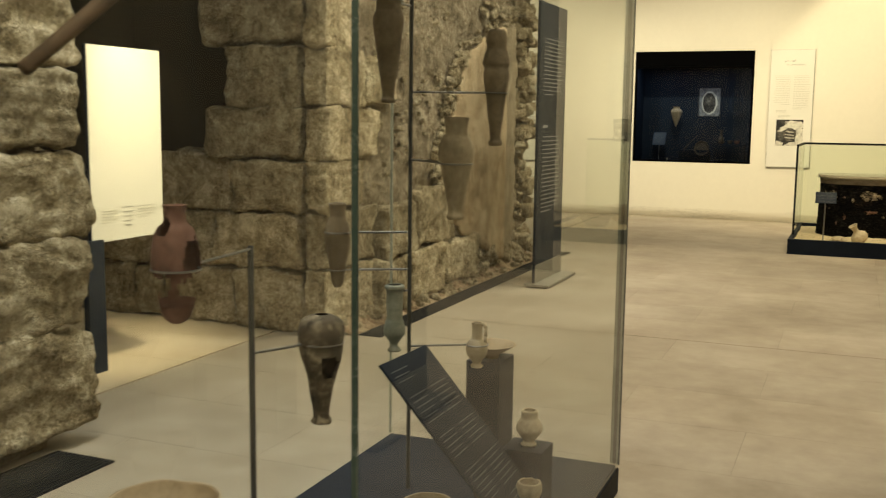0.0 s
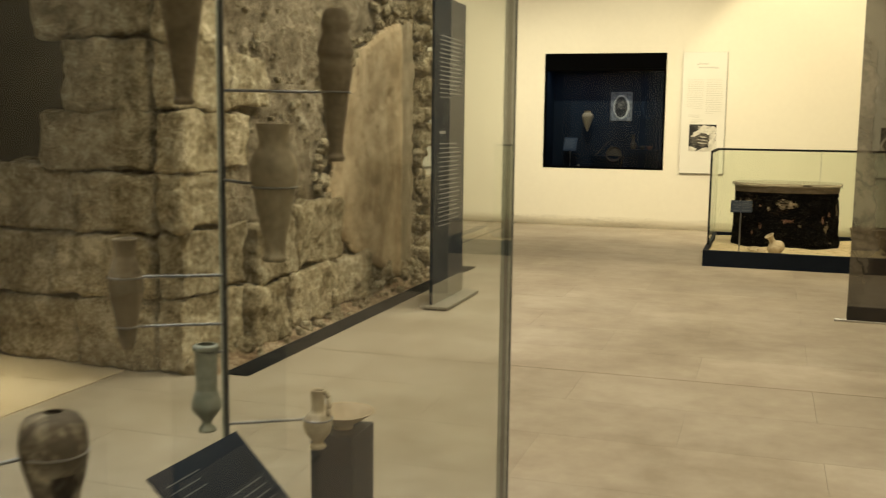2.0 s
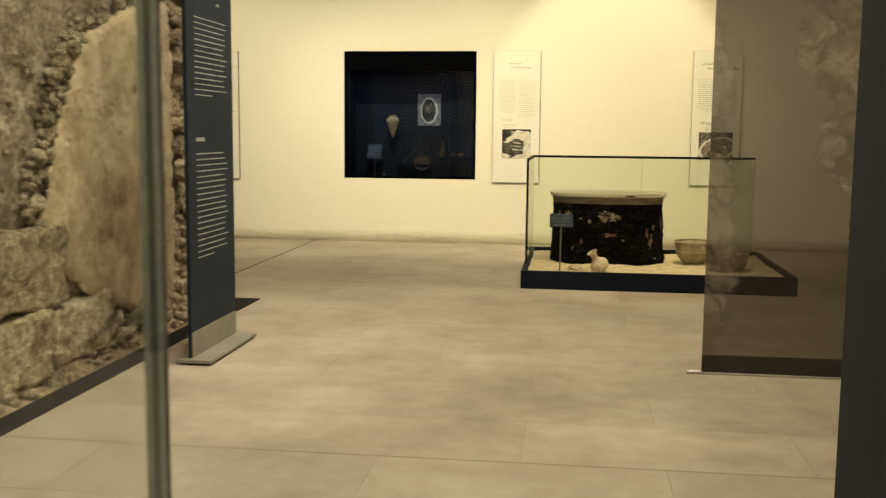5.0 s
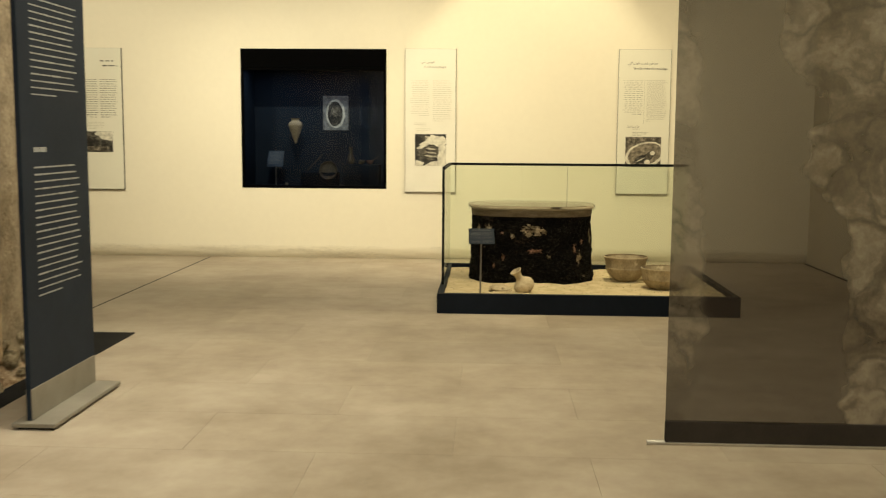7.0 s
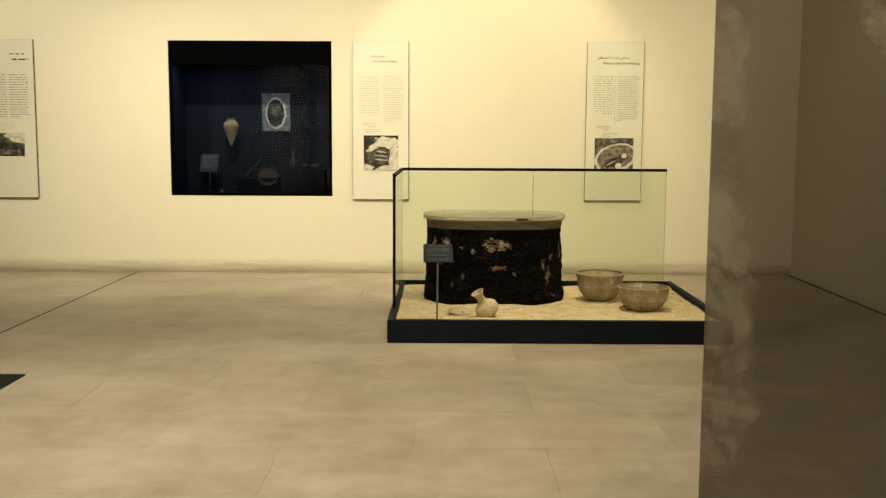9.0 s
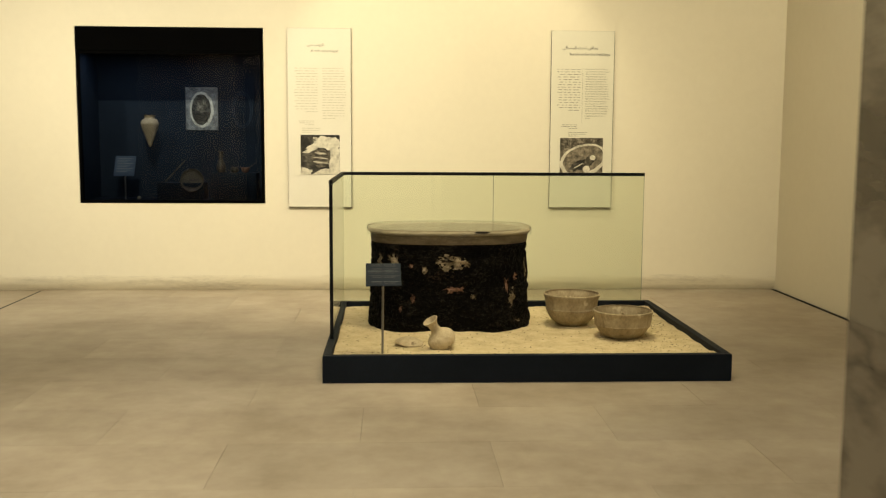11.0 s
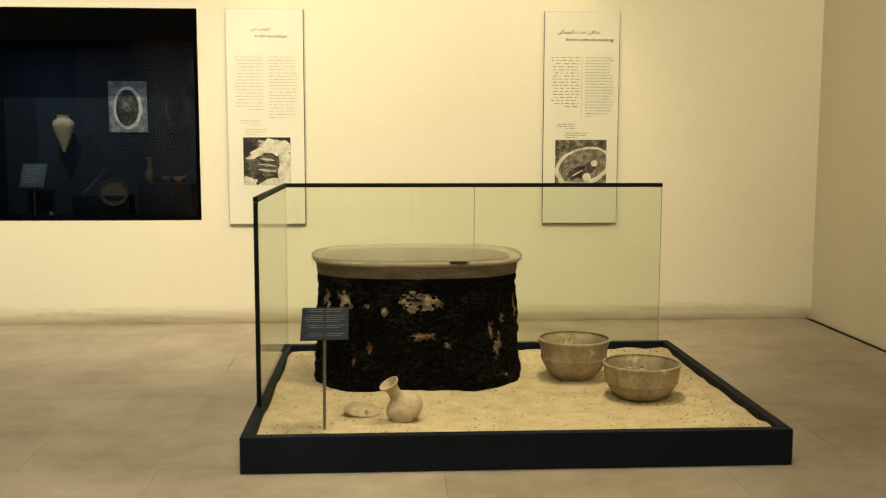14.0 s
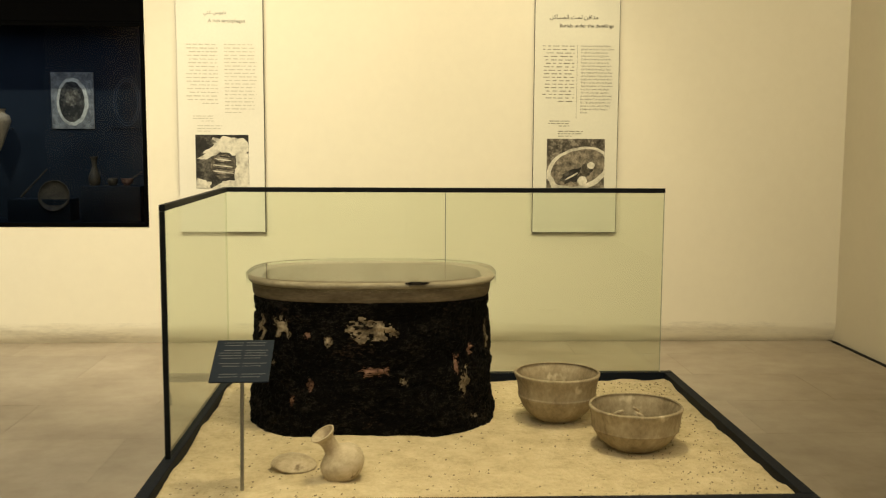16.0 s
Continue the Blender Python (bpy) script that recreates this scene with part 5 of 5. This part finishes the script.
bars(pan, faint_ink, 0.08, 0.24, 1.545, 1.595, 3, Y, 54, 0.32, "left", "caption")
bars(pan, faint_ink, 0.13, 0.30, 1.475, 1.53, 3, Y, 55, 0.32, "right", "caption")
ph = part("photograph", boxed(0.115, 0.475, Y - 0.001, Y + 0.001, 1.095, 1.46), photo_dark, pan, "black and white excavation photograph")
F = (0.116, 0.474, 1.096, 1.459)
part("shape", cut(blob(0.36, 1.385, 0.13, 0.060, L, 2, 34, 0.6, -0.15), *F), photo_light, ph)
part("shape", cut(blob(0.23, 1.345, 0.10, 0.030, L - 0.0002, 14, 30, 0.7, 0.5), *F), photo_light, ph)
part("shape", cut(blob(0.435, 1.22, 0.055, 0.17, L - 0.0004, 4, 34, 0.5), *F), photo_light, ph)
part("shape", cut(blob(0.36, 1.115, 0.13, 0.035, L - 0.0002, 17, 34, 0.7, 0.1), *F), photo_light, ph)
part("shape", cut(blob(0.15, 1.115, 0.07, 0.045, L - 0.0004, 6, 30, 0.6, -0.5), *F), photo_light, ph)
part("shape", cut(blob(0.30, 1.245, 0.085, 0.085, L - 0.0006, 21, 30, 0.25, -0.2), *F), photo_mid, ph)
for k in range(7):
    part("shape", cut(blob(0.30, 1.185 + 0.021 * k, 0.078 - 0.004 * k, 0.005, L - 0.0009, 10 + k, 18, 0.3, -0.12), *F), photo_light if k % 2 else photo_dark, ph)

pan, w = wall_panel(-4.87, -4.36, "cream wall panel with two columns of writing and photograph", panel_print)
bars(pan, ink, 0.10, 0.42, 2.265, 2.295, 1, Y, 63, 0.5, "left", "arabic_title")
bars(pan, ink, 0.12, 0.46, 2.21, 2.24, 1, Y, 64, 0.6, "left", "title_line")
bars(pan, grey_ink, 0.02, 0.22, 1.62, 2.08, 18, Y, 61, 0.36, "left", "arabic_text")
bars(pan, grey_ink, 0.25, 0.46, 1.62, 2.08, 18, Y, 62, 0.36, "right", "text_block")
bars(pan, faint_ink, 0.1, 0.3, 1.49, 1.58, 5, Y, 65, 0.32, "right", "caption")
ph = part("photograph", boxed(0.03, 0.385, Y - 0.001, Y + 0.001, 1.225, 1.465), photo_dark, pan, "black and white photograph of a cave mouth")
F = (0.031, 0.384, 1.226, 1.464)
part("shape", cut(blob(0.32, 1.44, 0.14, 0.075, L, 3, 30, 0.3, -0.25), *F), photo_light, ph)
part("shape", cut(blob(0.21, 1.27, 0.14, 0.03, L, 5, 30, 0.5), *F), photo_mid, ph)
part("shape", cut(blob(0.035, 1.34, 0.012, 0.12, L, 8, 30, 0.4), *F), photo_light, ph)

# ---- recessed showcase in the end wall ----
nic = thing("wall_showcase", "dark recessed wall showcase with black frame and glass", "showcase", (0, 0, 0))
b = bmesh.new()
yb = NORTH + NDEEP
box(b, NX0 + 0.001, NX1 - 0.001, yb, yb + 0.02, NZ0 + 0.001, NZ1 - 0.001)
part("back_panel", b, niche_paint, nic, "blue-grey back panel")
part("side_panel", boxed(NX0 + 0.001, NX0 + 0.016, NORTH + 0.045, yb - 0.001, NZ0 + 0.02, NZ1 - 0.02), niche_paint, nic)
part("side_panel", boxed(NX1 - 0.016, NX1 - 0.001, NORTH + 0.045, yb - 0.001, NZ0 + 0.02, NZ1 - 0.02), niche_paint, nic)
part("shelf", boxed(NX0 + 0.001, NX1 - 0.001, NORTH + 0.045, yb - 0.001, NZ0 + 0.001, NZ0 + 0.019), niche_paint, nic)
part("top_panel", boxed(NX0 + 0.001, NX1 - 0.001, NORTH + 0.045, yb - 0.001, NZ1 - 0.019, NZ1 - 0.001), niche_paint, nic)
part("header", boxed(NX0 + 0.004, NX1 - 0.004, NORTH - 0.004, NORTH + 0.03, 2.215, NZ1 - 0.004, 0.002), header_black, nic, "plain black header band")
for x0, x1, z0, z1 in ((NX0 + 0.004, NX0 + 0.03, NZ0 + 0.004, 2.213), (NX1 - 0.03, NX1 - 0.004, NZ0 + 0.004, 2.213),
                       (NX0 + 0.031, NX1 - 0.031, NZ0 + 0.004, NZ0 + 0.03), (NX0 + 0.031, NX1 - 0.031, 2.185, 2.213)):
    part("frame", boxed(x0, x1, NORTH + 0.002, NORTH + 0.04, z0, z1, 0.002), header_black, nic)
pane(NX0 + 0.031, NX1 - 0.031, NORTH + 0.018, NORTH + 0.026, NZ0 + 0.031, 2.184, niche_dim_glass, nic, "clear glass pane", (0, -1, 0)).visible_shadow = True
part("hinge", boxed(NX1 - 0.003, NX1 + 0.004, NORTH - 0.006, NORTH + 0.006, 2.06, 2.14), steel, nic)
BACK = yb - 0.002
pr = part("photo_board", boxed(-2.11, -1.80, BACK - 0.012, BACK, 1.50, 1.915, 0.001), niche_photo, None)
tagged(pr, "black and white photograph board of an oval grave", "photograph")
part("shape", blob(-1.955, 1.70, 0.115, 0.175, BACK - 0.0135, 4, 36, 0.08), photo_light, pr)
part("shape", blob(-1.96, 1.70, 0.092, 0.15, BACK - 0.0142, 4, 36, 0.08), photo_dark, pr)
part("shape", blob(-1.96, 1.73, 0.05, 0.06, BACK - 0.0148, 9, 36, 0.3), photo_mid, pr)
dr = part("drawing_board", boxed(-1.68, -1.44, BACK - 0.008, BACK, 1.505, 1.90, 0.001), niche_paint, None)
tagged(dr, "dark board with a thin line drawing of a grave", "drawing")
for k, (rx, rz) in enumerate(((0.098, 0.175), (0.082, 0.155))):
    b = bmesh.new()
    for i in range(60):
        a0, a1 = 2 * math.pi * i / 60, 2 * math.pi * (i + 1) / 60
        b.faces.new([b.verts.new(p) for p in ((-1.56 + rx * math.cos(a0), BACK - 0.0095, 1.70 + rz * math.sin(a0)), (-1.56 + rx * math.cos(a1), BACK - 0.0095, 1.70 + rz * math.sin(a1)),
                                             (-1.56 + (rx - 0.004) * math.cos(a1), BACK - 0.0095, 1.70 + (rz - 0.004) * math.sin(a1)), (-1.56 + (rx - 0.004) * math.cos(a0), BACK - 0.0095, 1.70 + (rz - 0.004) * math.sin(a0)))])
    part("outline", b, label_blue, dr)
FLOOR2 = NZ0 + 0.0195
for x0, x1, y0, y1, z1, labl in ((-2.32, -1.88, 15.22, 15.42, 1.00, "low blue-grey display block in the recess"), (-1.80, -1.38, 15.20, 15.42, 1.095, "blue-grey display block carrying small finds")):
    tagged(part("display_block", boxed(x0, x1, y0, y1, FLOOR2, z1, 0.003), niche_paint), labl, "display block", "recess display blocks")
vessel("pointed_vase", [(0.006, 0), (0.02, 0.03), (0.05, 0.11), (0.078, 0.19), (0.084, 0.222), (0.072, 0.252), (0.052, 0.266), (0.046, 0.276), (0.05, 0.292), (0.058, 0.30)], tan_clay, (-2.40, 15.33, 1.338), "pale yellow pointed clay vase on a wall pin", 36, 0.02, seed=30, category="vase")
pin = part("wall_pin", rod(bmesh.new(), (-2.40, 15.39, 1.50), (-2.40, BACK, 1.50), 0.005, 8), steel)
tagged(pin, "steel pin that carries the vase", "mount")
vessel("bronze_bottle", [(0.03, 0), (0.042, 0.03), (0.04, 0.07), (0.02, 0.12), (0.018, 0.17), (0.028, 0.205)], bronze, (-1.73, 15.31, 1.0955), "dark bronze bottle on a block", 28, 0.03, seed=31, category="bottle")
vessel("small_pot", [(0.02, 0), (0.034, 0.02), (0.036, 0.04), (0.03, 0.055)], bronze, (-1.60, 15.30, 1.0955), "little dark pot on a block", 28, 0.05, seed=32, category="pot")
ladle = thing("bronze_ladle", "small bronze strainer with a thin handle on a block", "ladle", (-1.50, 15.31, 1.0955))
part("cup", lathe([(0, 0)] + smooth_profile([(0.015, 0.0), (0.035, 0.02), (0.045, 0.05)]) + [(0.04, 0.05), (0, 0.012)], 24), red_clay, ladle, "reddish cup", True)
part("handle", rod(bmesh.new(), (0.03, 0, 0.045), (0.11, 0.0, 0.10), 0.004, 8), bronze, ladle)
pan2 = vessel("bronze_pan", [(0.02, 0), (0.08, 0.006), (0.108, 0.02), (0.112, 0.03)], bronze, (-1.99, 15.24, 1.02), "round reddish bronze pan leaning on a block", 36, 0.02, (78, 0, 0), 0.005, 33, "pan")
stick = part("bronze_pin", rod(bmesh.new(), (-2.27, 15.34, 1.006), (-2.08, 15.36, 1.21), 0.008, 10, 0.006), bronze)
tagged(stick, "long bronze pin leaning over a block", "pin")
nl = thing("niche_label", "blue-lit label on a thin post in the recess", "label", (-2.63, 15.27, 0))
part("post", rod(bmesh.new(), (0, 0, FLOOR2), (0, 0, 1.12), 0.007, 10), steel, nl)
bd = part("board", boxed(-0.095, 0.095, -0.11, 0.11, -0.003, 0.003), label_blue, nl, "blue-grey label board")
bd.matrix_basis = pose(0, 0.0, 1.155, 58, 0, 0)
b = bmesh.new()
for k in range(9):
    y = 0.08 - k * 0.018
    b.faces.new([b.verts.new(p) for p in ((-0.075, y - 0.003, 0.0038), (0.07 - 0.02 * (k % 3), y - 0.003, 0.0038), (0.07 - 0.02 * (k % 3), y + 0.003, 0.0038), (-0.075, y + 0.003, 0.0038))])
part("text_block", b, label_ink, bd)
tiny = part("bead", lathe([(0, 0)] + smooth_profile([(0.01, 0), (0.018, 0.014), (0.01, 0.03)]) + [(0, 0.03)], 16), pale_clay, None, "", True)
tiny.location = (-2.50, 15.25, FLOOR2 + 0.001)
tagged(tiny, "tiny pale bead on the shelf", "bead")

# ---- floor tiles ----
TW, TL = 1.25, 0.62
meshes = {}


def tile_mesh(sx, sy):
    key = (round(sx, 3), round(sy, 3))
    if key not in meshes:
        me = finish(boxed(0.0006, sx - 0.0006, 0.0006, sy - 0.0006, -0.012, 0.0), "tile")
        me.materials.append(tile_mat)
        meshes[key] = me
    return meshes[key]


count = 0
row = 0
rest, inner = bmesh.new(), bmesh.new()


def lay(x0, x1, y0, y1):
    global count
    if -2.6 < x0 and x1 < 2.4 and y0 > 2.0 and count < 300:
        t = new("tile", tile_mesh(x1 - x0, y1 - y0))
        t.location = (x0, y0, 0)
        t.parent = floor
        count += 1
    else:
        box(rest, x0 + 0.001, x1 - 0.001, y0 + 0.001, y1 - 0.001, -0.012, 0.0)


XW = -3.362
y = 6.55 - 0.62 * 15
while y < NORTH + 0.1:
    y1 = min(y + TL, NORTH + 0.1)
    shift = (row % 2) * TW / 2
    x = XW + 0.008 - shift
    while x < EAST - 0.03:
        x0, x1 = max(x, XW + 0.008), min(x + TW, EAST - 0.031)
        if x1 - x0 > 0.02:
            lay(x0, x1, y, y1)
        x += TW
    x = XW - 0.008
    while x > WEST:
        box(inner if y < 7.4 else rest, max(x - TW, WEST) + 0.001, x - 0.001, y + 0.001, y1 - 0.001, -0.012, 0.0)
        x -= TW
    y = y1
    row += 1
fr = part("tile_field", rest, tile_mat, floor)
tagged(fr, "", "", "", "stuff")
tagged(part("tile_field", inner, passage_floor, floor, "yellowish floor slabs of the passage"), "", "", "", "stuff")
structure("floor_joint", boxed(XW - 0.0075, XW + 0.0075, 10.4, NORTH, -0.011, 0.0006), black_metal, "thin dark expansion joint in the floor", "floor joint")
structure("floor_joint", boxed(-2.64, EAST - 0.031, 6.545, 6.552, -0.011, 0.0006), joint_brown, "thin brown expansion joint across the floor", "floor joint")
